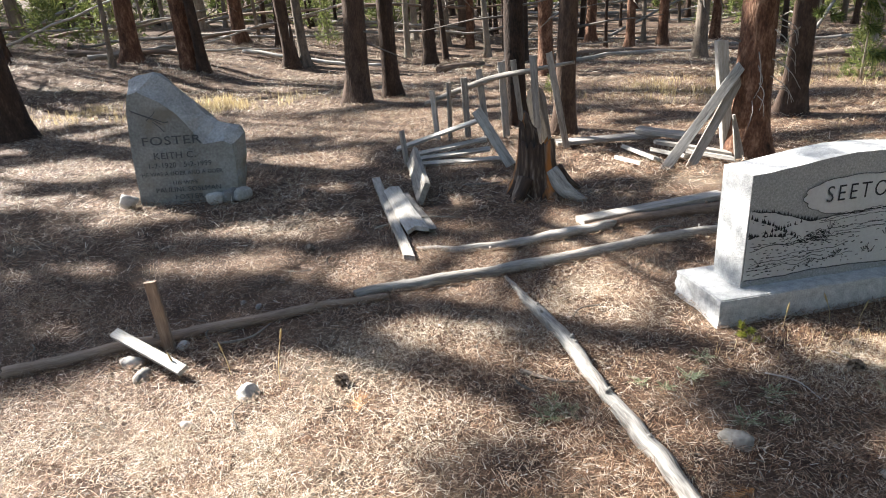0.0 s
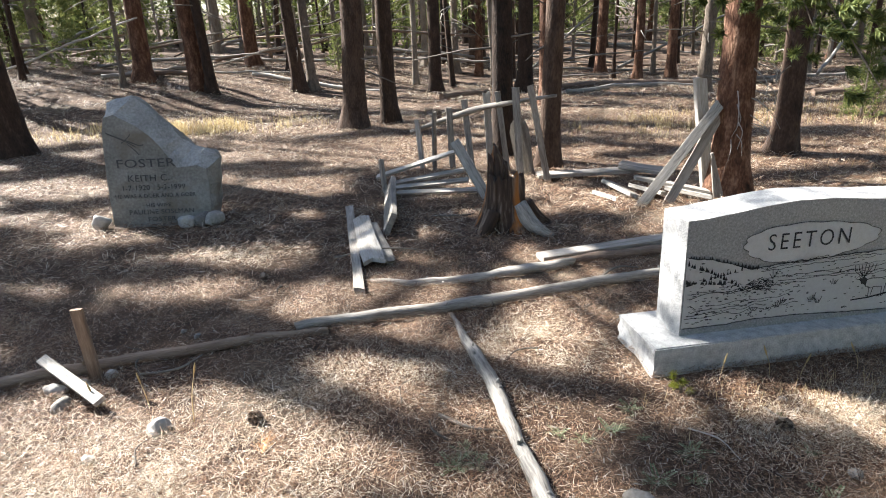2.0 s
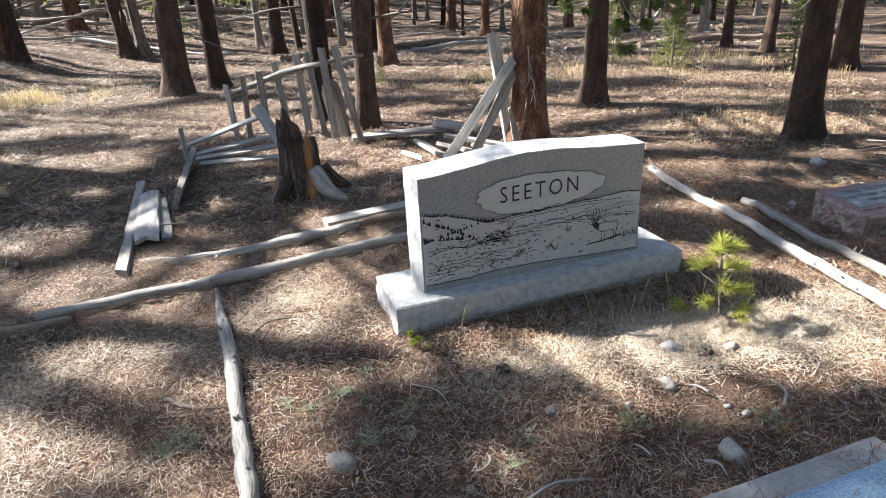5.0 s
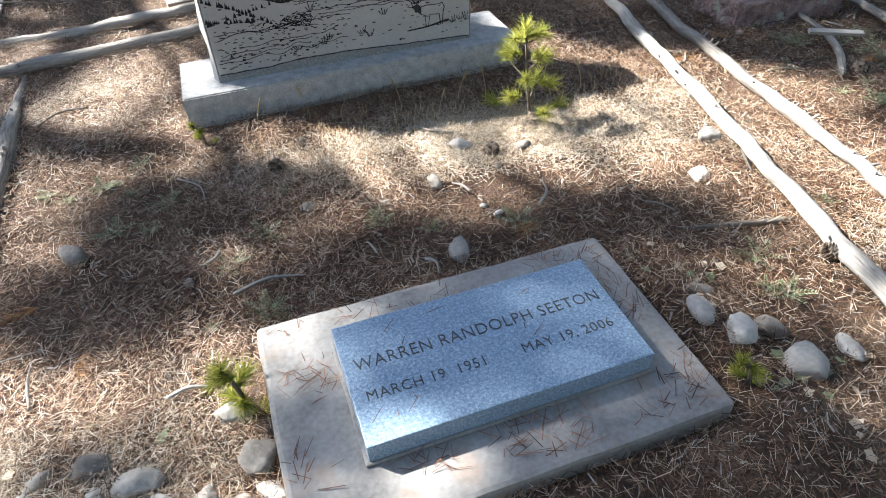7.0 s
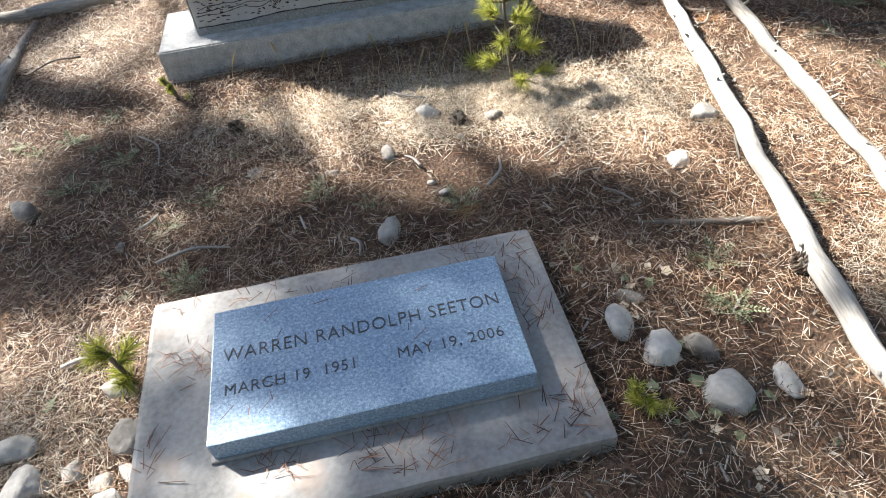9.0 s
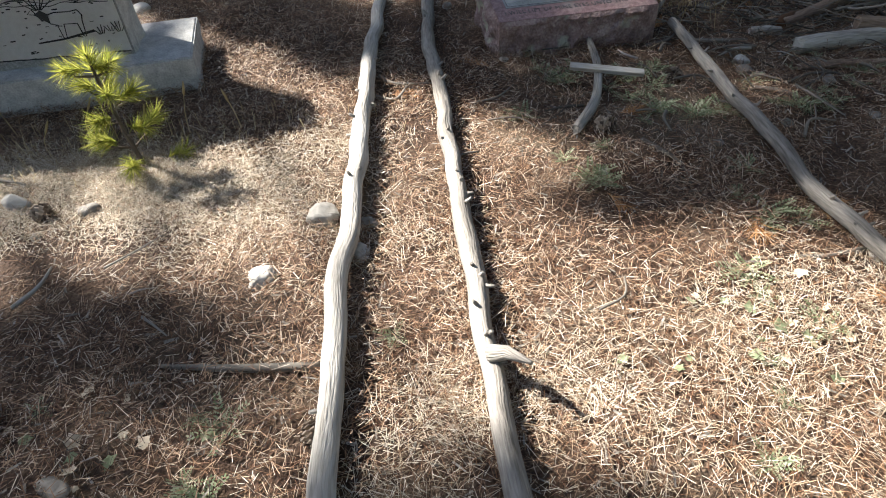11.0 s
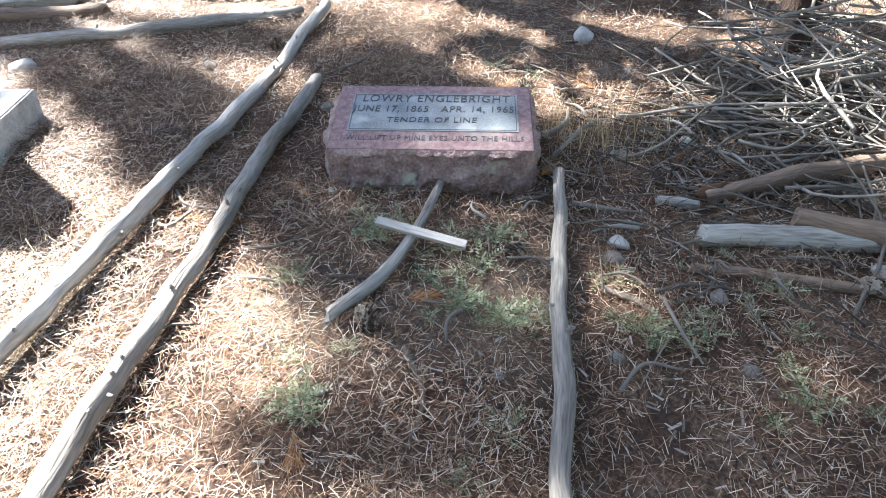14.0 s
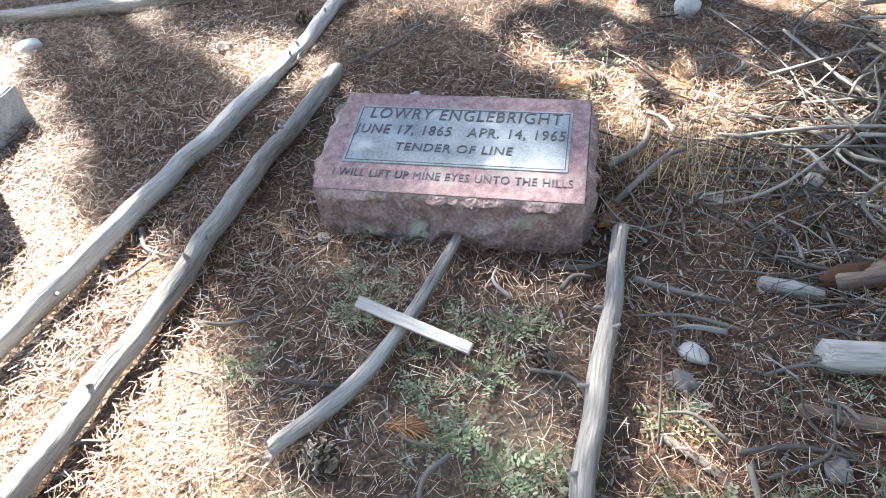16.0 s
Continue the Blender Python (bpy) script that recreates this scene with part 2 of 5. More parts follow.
def tube(bm, pts, radii, seg=10, rough=0.1, seed=0, freq=9.0, flat=1.0, jag=0.0):
    """A knobbly rod along pts; radii are interpolated along it."""
    grain = bm.verts.layers.float_vector.get("grain") or bm.verts.layers.float_vector.new("grain")
    rings, run = [], 0.0
    n = len(pts)
    side = None
    for i, p in enumerate(pts):
        d = (pts[min(i + 1, n - 1)] - pts[max(i - 1, 0)]).normalized()
        if i:
            run += (p - pts[i - 1]).length
        if side is None:
            side = d.orthogonal().normalized() if abs(d.z) > 0.8 else d.cross(Vector((0, 0, 1))).normalized()
        side = (side - d * side.dot(d)).normalized()
        up = side.cross(d)
        r = float(np.interp(i / (n - 1), np.linspace(0, 1, len(radii)), radii))
        ring = []
        for k in range(seg):
            a = 2 * math.pi * k / seg
            o = side * math.cos(a) + up * math.sin(a) * flat
            q = r * (1 + rough * (vnoise((run * freq * 0.35, math.cos(a) * 1.2, math.sin(a) * 1.2), 1.0, seed) + 0.5 * vnoise((run * freq, math.cos(a) * 3, math.sin(a) * 3), 1.0, seed + 3)))
            v = bm.verts.new(p + o * q + d * (jag * r * vnoise((k * 1.7, seed, i), 1.0) if i in (0, n - 1) else 0))
            v[grain] = (run + seed, math.cos(a) * max(r, 0.02), math.sin(a) * max(r, 0.02))
            ring.append(v)
        rings.append(ring)
    for a, b in zip(rings, rings[1:]):
        for k in range(seg):
            f = bm.faces.new((a[k], a[(k + 1) % seg], b[(k + 1) % seg], b[k]))
            f.smooth = True
    bm.faces.new(rings[0][::-1])
    bm.faces.new(rings[-1])
    return bm


def plank(bm, length, width, thick, seed=0, cuts=10, wave=0.04, m=None, split=0.0, taper=1.0):
    """A weathered board along x, standing on nothing, centred, with uneven edges and split ends."""
    grain = bm.verts.layers.float_vector.get("grain") or bm.verts.layers.float_vector.new("grain")
    m = m or Matrix()
    rings = []
    prof = [(-0.5, -0.42), (-0.47, -0.5), (0.0, -0.5), (0.47, -0.5), (0.5, -0.42), (0.5, 0.42), (0.47, 0.5), (0.0, 0.5), (-0.47, 0.5), (-0.5, 0.42)]
    for i in range(cuts + 1):
        u = i / cuts
        w = width * (1 + (taper - 1) * u)
        ring = []
        for k, (a, c) in enumerate(prof):
            e = wave * w * vnoise((u * length * 4, a * 3, c), 1.0, seed)
            x = (u - 0.5) * length
            if i in (0, cuts):
                x += split * vnoise((a * 4, u * 9, seed), 1.0, seed + 1) * (1 if i else -1)
            p = Vector((x, a * w + e, c * thick + 0.3 * wave * w * vnoise((u * length * 3, a * 2, 5), 1.0, seed)))
            v = bm.verts.new(m @ p)
            v[grain] = (x + seed * 1.3, a * w, c * thick)
            ring.append(v)
        rings.append(ring)
    n = len(prof)
    for a, b in zip(rings, rings[1:]):
        for k in range(n):
            bm.faces.new((a[k], a[(k + 1) % n], b[(k + 1) % n], b[k]))
    bm.faces.new(rings[0][::-1])
    bm.faces.new(rings[-1])
    bmesh.ops.recalc_face_normals(bm, faces=bm.faces)
    return bm


def along(a, b, roll=0.0):
    """A pose with x from a to b, at their middle; roll turns the board round its length."""
    a, b = Vector(a), Vector(b)
    x = (b - a).normalized()
    y = Vector((0, 0, 1)).cross(x)
    y = y.normalized() if y.length > 0.05 else Vector((0, 1, 0))
    z = x.cross(y)
    r = Matrix((x, y, z)).transposed().to_4x4()
    return Matrix.Translation((a + b) / 2) @ r @ Matrix.Rotation(radians(roll), 4, "X")


def board_thing(name, a, b, width, thick, roll, material, label, category="board", parent=None, seed=None, group="", **kw):
    seed = seed if seed is not None else rnd.randint(1, 99)
    bm = plank(bmesh.new(), (Vector(b) - Vector(a)).length, width, thick, seed, **kw)
    ob = part(name, bm, material, parent)
    if parent is None:
        ob.matrix_world = along(a, b, roll)
        tagged(ob, label, category, group)
    else:
        ob.matrix_world = along(a, b, roll)
    return ob


def box(bm, x0, x1, y0, y1, z0, z1, bevel=0.004, cuts=0, rough=0.0, seed=0):
    start = set(bm.verts)
    made = bmesh.ops.create_cube(bm, size=1)["verts"]
    for v in made:
        v.co = Vector((x0 if v.co.x < 0 else x1, y0 if v.co.y < 0 else y1, z0 if v.co.z < 0 else z1))
    edges = list({e for v in made for e in v.link_edges})
    if cuts:
        bmesh.ops.subdivide_edges(bm, edges=edges, cuts=cuts, use_grid_fill=True)
    elif bevel:
        bmesh.ops.bevel(bm, geom=edges, offset=bevel, segments=2, affect="EDGES", profile=0.6)
    if rough:
        for v in set(bm.verts) - start:
            v.co += Vector((vnoise(v.co, 14, seed), vnoise(v.co, 14, seed + 1), 0.5 * vnoise(v.co, 14, seed + 2))) * rough
    return bm


def text_part(body, size, m, material, parent, name="inscription", squeeze=1.0, spacing=1.0, bold=0.0, shear=0.0, width=None):
    """One carved line of writing, centred, lying in the xy plane of the pose m."""
    cu = bpy.data.curves.new(name, "FONT")
    cu.body, cu.size, cu.align_x, cu.align_y = body, size, "CENTER", "CENTER"
    cu.extrude, cu.space_character, cu.offset, cu.resolution_u, cu.shear = 0.0006, spacing, bold, 3, shear
    ob = new("writing", cu)
    bpy.context.view_layer.update()
    me = bpy.data.meshes.new_from_object(ob.evaluated_get(bpy.context.evaluated_depsgraph_get()))
    bpy.data.objects.remove(ob)
    bpy.data.curves.remove(cu)
    if width:
        xs = [v.co.x for v in me.vertices]
        squeeze = width / (max(xs) - min(xs))
    me.transform(m @ Matrix.Diagonal((squeeze, 1, 1, 1)))
    me.materials.clear()
    me.materials.append(material)
    out = tagged(new(name, me), kind="stuff")
    out.parent = parent
    return out


def ribbon(bm, pts, width, lift=0.0):
    """A thin drawn line in the xz plane, facing -y."""
    pts = [Vector(p) for p in pts]
    prev = None
    for i, p in enumerate(pts):
        d = (pts[min(i + 1, len(pts) - 1)] - pts[max(i - 1, 0)])
        if d.length < 1e-9:
            continue
        d.normalize()
        o = Vector((-d.z, 0, d.x)) * width * (0.5 + 0.35 * vnoise(p, 60))
        cur = (bm.verts.new(p + o), bm.verts.new(p - o))
        if prev:
            bm.faces.new((prev[0], prev[1], cur[1], cur[0]))
        prev = cur
    return bm


def rock_mesh(name, seed, sx, sy, sz, sub=3, rough=0.35):
    bm = bmesh.new()
    bmesh.ops.create_icosphere(bm, subdivisions=sub, radius=1)
    for v in bm.verts:
        p = v.co.copy()
        q = 1 + rough * vnoise(p, 1.1, seed) + 0.12 * vnoise(p, 3.5, seed + 1)
        for k in range(7):
            n = Vector((vnoise((k, 1, seed), 3.7), vnoise((k, 2, seed), 3.7), vnoise((k, 3, seed), 3.7)))
            if n.length > 0.05:
                n.normalize()
                over = p.dot(n) * q - 0.72
                if over > 0:
                    p -= n * over * 0.75
        v.co = Vector((p.x * q * sx, p.y * q * sy, p.z * q * sz))
    return smooth(bm)


def needles_mesh(bm, base, axis, count, length, width, spread, r):
    """A brush of needles round a twig end."""
    axis = Vector(axis).normalized()
    a = axis.orthogonal().normalized()
    b = axis.cross(a)
    for _ in range(count):
        t = r.uniform(0, 2 * math.pi)
        k = spread * (0.35 + 0.65 * r.random())
        d = (axis * (1.1 - k * 0.6) + (a * math.cos(t) + b * math.sin(t)) * k).normalized()
        s = Vector(base) - axis * r.uniform(0, length * 0.9)
        e = s + d * length * r.uniform(0.7, 1.1)
        w = d.cross(Vector((r.uniform(-1, 1), r.uniform(-1, 1), r.uniform(-1, 1)))).normalized() * width * 0.5
        v = [bm.verts.new(s - w), bm.verts.new(s + w), bm.verts.new(e)]
        bm.faces.new(v)


def blades(name, pos, vec, wid, side, material, label, category, two=True):
    """Many thin strips as one mesh: start, vector, width and side arrays."""
    n = len(pos)
    co = np.empty((n, 4, 3), np.float32)
    co[:, 0] = pos - side * wid[:, None] * 0.5
    co[:, 1] = pos + side * wid[:, None] * 0.5
    co[:, 2] = pos + vec + side * wid[:, None] * 0.35
    co[:, 3] = pos + vec - side * wid[:, None] * 0.35
    me = bpy.data.meshes.new(name)
    me.vertices.add(n * 4)
    me.vertices.foreach_set("co", co.reshape(-1))
    me.loops.add(n * 4)
    me.loops.foreach_set("vertex_index", np.arange(n * 4, dtype=np.int32))
    me.polygons.add(n)
    me.polygons.foreach_set("loop_start", np.arange(0, n * 4, 4, dtype=np.int32))
    me.update(calc_edges=True)
    me.validate()
    me.materials.append(material)
    return tagged(new(name, me), label, category, kind="stuff")


# ---- ground ----
def spread(lo, hi, step, far, grow=1.22):
    mid = list(np.arange(lo, hi, step))
    out, s, v = [], step, mid[-1]
    while v < far:
        s *= grow
        v += s
        out.append(v)
    low, s, v = [], step, mid[0]
    while v > -far:
        s *= grow
        v -= s
        low.append(v)
    return np.array(low[::-1] + mid + out)


def build_ground():
    xs, ys = spread(-0.6, 7.4, 0.04, 400), spread(-0.2, 5.6, 0.04, 400)
    X, Y = np.meshgrid(xs, ys)
    Z = gz(X, Y)
    nx, ny = len(xs), len(ys)
    idx = np.arange(nx * ny).reshape(ny, nx)
    quads = np.stack([idx[:-1, :-1], idx[:-1, 1:], idx[1:, 1:], idx[1:, :-1]], -1).reshape(-1, 4)
    me = bpy.data.meshes.new("ground")
    me.from_pydata(np.stack([X, Y, Z], -1).reshape(-1, 3).tolist(), [], quads.tolist())
    for p in me.polygons:
        p.use_smooth = True
    me.materials.append(M_ground)
    return tagged(new("ground", me), "brown forest floor of needles, duff and dry soil", "ground", kind="structure")


build_ground()


def litter(n, x0, x1, y0, y1, lo, hi, w, label, seed, lift=0.018, material=M_needle, name="needle_litter", steep=0.3):
    g = np.random.default_rng(seed)
    x, y = g.uniform(x0, x1, n) + g.normal(0, 0.25, n), g.uniform(y0, y1, n) + g.normal(0, 0.2, n)
    keep = g.random(n) < 0.62 + 0.38 * lattice(x, y, 2.6, 9) + 0.25 * lattice(x, y, 9, 8)
    x, y = x[keep], y[keep]
    n = len(x)
    a = g.uniform(0, 2 * np.pi, n)
    length = g.uniform(lo, hi, n)
    tilt = g.normal(0, steep, n)
    vec = np.stack([np.cos(a) * np.cos(tilt), np.sin(a) * np.cos(tilt), np.sin(tilt)], -1) * length[:, None]
    pos = np.stack([x, y, gz(x, y) + g.uniform(0.001, lift, n) + np.maximum(0, -vec[:, 2])], -1)
    side = np.stack([-np.sin(a), np.cos(a), g.normal(0, 0.4, n)], -1)
    side /= np.linalg.norm(side, axis=1)[:, None]
    return blades(name, pos, vec, np.full(n, w) * g.uniform(0.7, 1.3, n), side, material, label, "pine needles")


litter(960000, -1.1, 7.0, 0.15, 3.9, 0.013, 0.042, 0.0012, "dry brown pine needles strewn thickly over the ground", 3, lift=0.026)
litter(330000, -3.5, 8.5, 3.9, 9.5, 0.03, 0.07, 0.0028, "dry brown pine needles on the ground behind the graves", 4, lift=0.026)
litter(130000, -9, 13, 9.3, 19, 0.05, 0.11, 0.0048, "dry needles and twigs over the far forest floor", 5, lift=0.03)


# pale strips lift the floor's colour in place of stronger sun patches
litter(70000, -9, 13, 9.3, 19, 0.05, 0.12, 0.006, "pale straw brightening the far forest floor as sun would", 6, lift=0.035, material=M_straw, name="far_straw")
litter(60000, -3.5, 8.5, 4.2, 9.5, 0.03, 0.07, 0.0026, "pale straw brightening the floor behind the graves", 7, lift=0.03, material=M_straw, name="pale_straw")


# ---- gravestones ----
def upright_headstone():
    th = empty("upright_headstone", pose(2.61, 2.33, 0, 0, 0, 2.6), "upright grey granite headstone with wavy top on a wide base", "gravestone")
    bm = box(bmesh.new(), 0, 1.345, 0, 0.335, -0.06, 0.115, cuts=5)
    for v in bm.verts:
        if v.co.z < 0.11:
            out = 0.012 * (vnoise(v.co, 16, 2) + 0.6 * vnoise(v.co, 45, 3))
            v.co.x += out * (1 if v.co.x > 0.7 else -1)
            v.co.y += out * 0.6 * (1 if v.co.y > 0.17 else -1)
    part("base", bm, M_rockpitch, th, "rough-sided granite base")
    part("base_top", box(bmesh.new(), 0.006, 1.339, 0.006, 0.329, 0.1155, 0.119, 0.001), M_rockpitch, th)
    x0, x1, y0, y1, zb = 0.142, 1.16, 0.085, 0.275, 0.119

    def top(u):
        return float(np.interp(u, [0, 0.08, 0.2, 0.33, 0.45, 0.6, 0.8, 1], [0.6, 0.604, 0.618, 0.635, 0.645, 0.641, 0.622, 0.612]))
    bm = bmesh.new()
    n, ny = 40, 4
    cols = []
    for i in range(n + 1):
        u = i / n
        x = x0 + (x1 - x0) * u
        cols.append([[bm.verts.new((x, y0 + (y1 - y0) * j / ny, zb + (top(u) - zb) * k / 8)) for k in range(9)] for j in range(ny + 1)])
    for i in range(n):
        for k in range(8):
            bm.faces.new((cols[i][0][k], cols[i + 1][0][k], cols[i + 1][0][k + 1], cols[i][0][k + 1]))
            bm.faces.new((cols[i][ny][k], cols[i][ny][k + 1], cols[i + 1][ny][k + 1], cols[i + 1][ny][k]))
        for j in range(ny):
            f = bm.faces.new((cols[i][j][8], cols[i + 1][j][8], cols[i + 1][j + 1][8], cols[i][j + 1][8]))
            f.material_index = 1
            bm.faces.new((cols[i][j][0], cols[i][j + 1][0], cols[i + 1][j + 1][0], cols[i + 1][j][0]))
    for c in (0, n):
        for j in range(ny):
            for k in range(8):
                q = [cols[c][j][k], cols[c][j][k + 1], cols[c][j + 1][k + 1], cols[c][j + 1][k]]
                bm.faces.new(q if c == 0 else q[::-1]).material_index = 1
    for c, s in ((0, -1), (n, 1)):
        for j in range(1, ny):
            for k in range(9):
                v = cols[c][j][k]
                v.co.x += s * (0.012 + 0.016 * vnoise(v.co, 22, 5))
    die = part("die", bm, M_granite, th, "polished grey face with rough edges")
    die.data.materials.append(M_rockpitch)
    fy = y0 - 0.002
    W = x1 - x0

    def P(u, z):
        return Vector((x0 + W * u, fy, z))
    # pale landscape panel
    ridge = lambda u: float(np.interp(u, [0, 0.1, 0.2, 0.28, 0.34, 0.45, 0.6, 0.8, 0.92, 1], [0.452, 0.438, 0.408, 0.378, 0.385, 0.392, 0.398, 0.404, 0.412, 0.4])) + 0.004 * vnoise((u * 30, 0, 0), 1.0)
    foot = lambda u: float(np.interp(u, [0, 0.2, 0.3, 0.5, 0.7, 0.85, 1], [0.15, 0.15, 0.16, 0.158, 0.146, 0.14, 0.134])) + 0.003 * vnoise((u * 24, 4, 0), 1.0)
    bm = bmesh.new()
    a = [(bm.verts.new(P(u, foot(u))), bm.verts.new(P(u, ridge(u)))) for u in np.linspace(0.006, 0.994, 60)]
    for p, q in zip(a, a[1:]):
        bm.faces.new((p[0], q[0], q[1], p[1]))
    bmesh.ops.solidify(bm, geom=bm.faces[:], thickness=0.0012)
    part("landscape_panel", bm, M_panel, die, "pale sandblasted landscape panel")
    bm = bmesh.new()
    ring, edge = [], []
    for i in range(120):
        t = 2 * math.pi * i / 120
        k = 1 + 0.055 * abs(math.sin(t * 6.5)) + 0.05 * math.sin(3 * t + 1)
        ring.append(P(0.515 + 0.28 * k * math.cos(t), 0.474 + 0.078 * k * math.sin(t)))
    rim = [bm.verts.new(p - Vector((0, 0.0008, 0))) for p in ring]
    hub = bm.verts.new(P(0.515, 0.474) - Vector((0, 0.0008, 0)))
    for k in range(len(rim)):
        bm.faces.new((hub, rim[k], rim[(k + 1) % len(rim)]))
    bmesh.ops.solidify(bm, geom=bm.faces[:], thickness=0.0012)
    bmesh.ops.recalc_face_normals(bm, faces=bm.faces)
    part("cloud_panel", bm, M_panel, die, "pale scalloped cloud panel")
    fy -= 0.0022
    bm = bmesh.new()
    ribbon(bm, [p - Vector((0, 0.0022, 0)) for p in ring + ring[:1]], 0.0028)
    part("cloud_outline", bm, M_ink, die)
    r = random.Random(5)
    bm = bmesh.new()
    us = np.linspace(0.01, 0.99, 90)
    ribbon(bm, [P(u, foot(u)) for u in us], 0.0042)
    ribbon(bm, [P(u, ridge(u)) for u in us], 0.0042)
    for lift, lo, hi, amp in ((0.035, 0.3, 0.78, 0.012), (0.024, 0.34, 0.82, 0.008), (0.012, 0.32, 0.9, 0.005), (-0.028, 0.34, 0.96, 0.003), (-0.05, 0.4, 0.99, 0.003)):
        ribbon(bm, [P(u, ridge(u) + lift * (1 - abs(u - 0.55)) - 0.03 + amp * vnoise((u * 40, lift * 50, 0), 1.0)) for u in np.linspace(lo, hi, 70)], 0.0022)
    for base, lo, hi in ((0.3, 0.02, 0.4), (0.285, 0.02, 0.33), (0.22, 0.03, 0.36), (0.205, 0.03, 0.36), (0.19, 0.02, 0.5), (0.31, 0.36, 0.52), (0.235, 0.1, 0.45), (0.325, 0.5, 0.98), (0.335, 0.55, 0.98)):
        ribbon(bm, [P(u, base + 0.012 * vnoise((u * 18, base * 40, 1), 1.0) + 0.05 * (u - lo) * (1 if base < 0.3 else -1)) for u in np.linspace(lo, hi, 60)], 0.0024)
    tagged(part("landscape_etching", bm, M_ink, die), kind="stuff")
    bm = bmesh.new()
    for _ in range(520):
        u = r.uniform(0.02, 0.97)
        z = r.uniform(foot(u) + 0.012, ridge(u) - 0.012)
        dense = (u < 0.5 and z < 0.34) or r.random() < 0.22
        if dense:
            w = r.uniform(0.004, 0.016)
            ribbon(bm, [P(u - w / 2 + w * k / 4, z + 0.003 * vnoise((k, u * 90, z * 90), 1.0)) for k in range(5)], 0.0034)
    for _ in range(130):
        u = r.random() ** 1.3 * 0.3 + 0.01
        z = r.choice((ridge(u) - 0.002, ridge(u) - 0.03 - 0.25 * u, 0.345 - 0.12 * u, 0.33 + 0.2 * u)) if u < 0.24 else ridge(u) - 0.002
        h = r.uniform(0.008, 0.018)
        b = P(u, z)
        v = [bm.verts.new(b + Vector(o)) for o in ((-0.005, 0, 0), (0.005, 0, 0), (0, 0, h * 1.25))]
        bm.faces.new(v)
    for _ in range(110):
        u, z = 0.29 + r.gauss(0, 0.05), 0.305 + r.gauss(0, 0.012)
        w = r.uniform(0.006, 0.02)
        ribbon(bm, [P(u, z), P(u + w, z + r.uniform(-0.012, 0.014))], 0.003)
    for u, z in ((0.37, 0.335), (0.4, 0.2), (0.42, 0.215), (0.64, 0.275), (0.92, 0.2), (0.95, 0.205), (0.975, 0.2), (0.55, 0.215), (0.58, 0.2), (0.3, 0.195)):
        for k in range(4):
            ribbon(bm, [P(u + 0.004 * k, z), P(u + 0.012 * k - 0.012, z + r.uniform(0.012, 0.035))], 0.003)
    tagged(part("landscape_stippling", bm, M_ink, die), kind="stuff")
    # plain stag shape
    bm = bmesh.new()
    body = [(0, 0), (0.012, 0.012), (0.03, 0.016), (0.06, 0.014), (0.078, 0.016), (0.084, 0.004), (0.08, -0.01), (0.076, -0.045), (0.071, -0.045), (0.068, -0.014), (0.04, -0.012), (0.034, -0.046), (0.028, -0.046), (0.026, -0.012), (0.014, -0.008), (0.004, 0.006), (-0.012, 0.016), (-0.024, 0.018), (-0.012, 0.028)]
    o = P(0.775, 0.262)
    ribbon(bm, [o + Vector((x, 0, z)) * 1.4 for x, z in body + body[:1]], 0.0034)
    neck = [(-0.012, 0.016), (0.004, 0.024), (0.016, 0.014), (0.014, -0.008), (0.002, 0.002)]
    bm.faces.new([bm.verts.new(o + Vector((x * 1.4, -0.0002, z * 1.4))) for x, z in neck][::-1])
    for k in range(7):
        ribbon(bm, [o + Vector(q) * 1.3 for q in ((-0.004 + 0.002 * k, 0, 0.026), (-0.03 + 0.011 * k, 0, 0.045 + 0.008 * (k % 2)), (-0.034 + 0.0125 * k, 0, 0.066))], 0.0032)
    ribbon(bm, [o + Vector(q) * 1.35 for q in ((-0.03, 0, -0.05), (0.03, 0, -0.047), (0.1, 0, -0.036))], 0.007)
    tagged(part("stag_carving", bm, M_ink, die), kind="stuff")
    text_part("SEETON", 0.098, Matrix.Translation((x0 + W * 0.512, fy - 0.0005, 0.48)) @ pose(0, 0, 0, 90, 0, 0), M_ink, die, spacing=1.3, width=0.355, bold=-0.0008)
    return th


upright_headstone()


def boulder_headstone():
    th = empty("boulder_headstone", pose(-0.38, 5.04, 0, 0, 0, 0), "tall rough grey boulder headstone with broken slanting top", "gravestone")
    full = [(0, -0.1), (0.0, 0.2), (0.005, 0.41), (0.03, 0.77), (0.06, 0.895), (0.14, 0.925), (0.24, 0.935), (0.3, 0.895), (0.38, 0.81), (0.46, 0.72), (0.55, 0.62), (0.63, 0.545), (0.7, 0.53), (0.77, 0.5), (0.8, 0.45), (0.785, 0.28), (0.75, 0.1), (0.735, -0.1)]
    front = [(0.008, -0.1), (0.008, 0.2), (0.014, 0.41), (0.035, 0.7), (0.06, 0.8), (0.13, 0.82), (0.2, 0.78), (0.29, 0.72), (0.36, 0.66), (0.42, 0.58), (0.47, 0.49), (0.52, 0.42), (0.58, 0.42), (0.66, 0.43), (0.72, 0.4), (0.73, 0.28), (0.72, 0.1), (0.71, -0.1)]
    bm = bmesh.new()
    rings = []
    for pts, y, c in ((front, 0.0, 1.0), (full, 0.13, 1.0), (full, 0.26, 0.97), (full, 0.36, 0.82)):
        rings.append([bm.verts.new((0.37 + (x - 0.37) * c, y, z * c)) for x, z in pts])
    bm.faces.new(rings[0])
    for a, b in zip(rings, rings[1:]):
        for k in range(len(a)):
            f = bm.faces.new((a[k], b[k], b[(k + 1) % len(a)], a[(k + 1) % len(a)]))
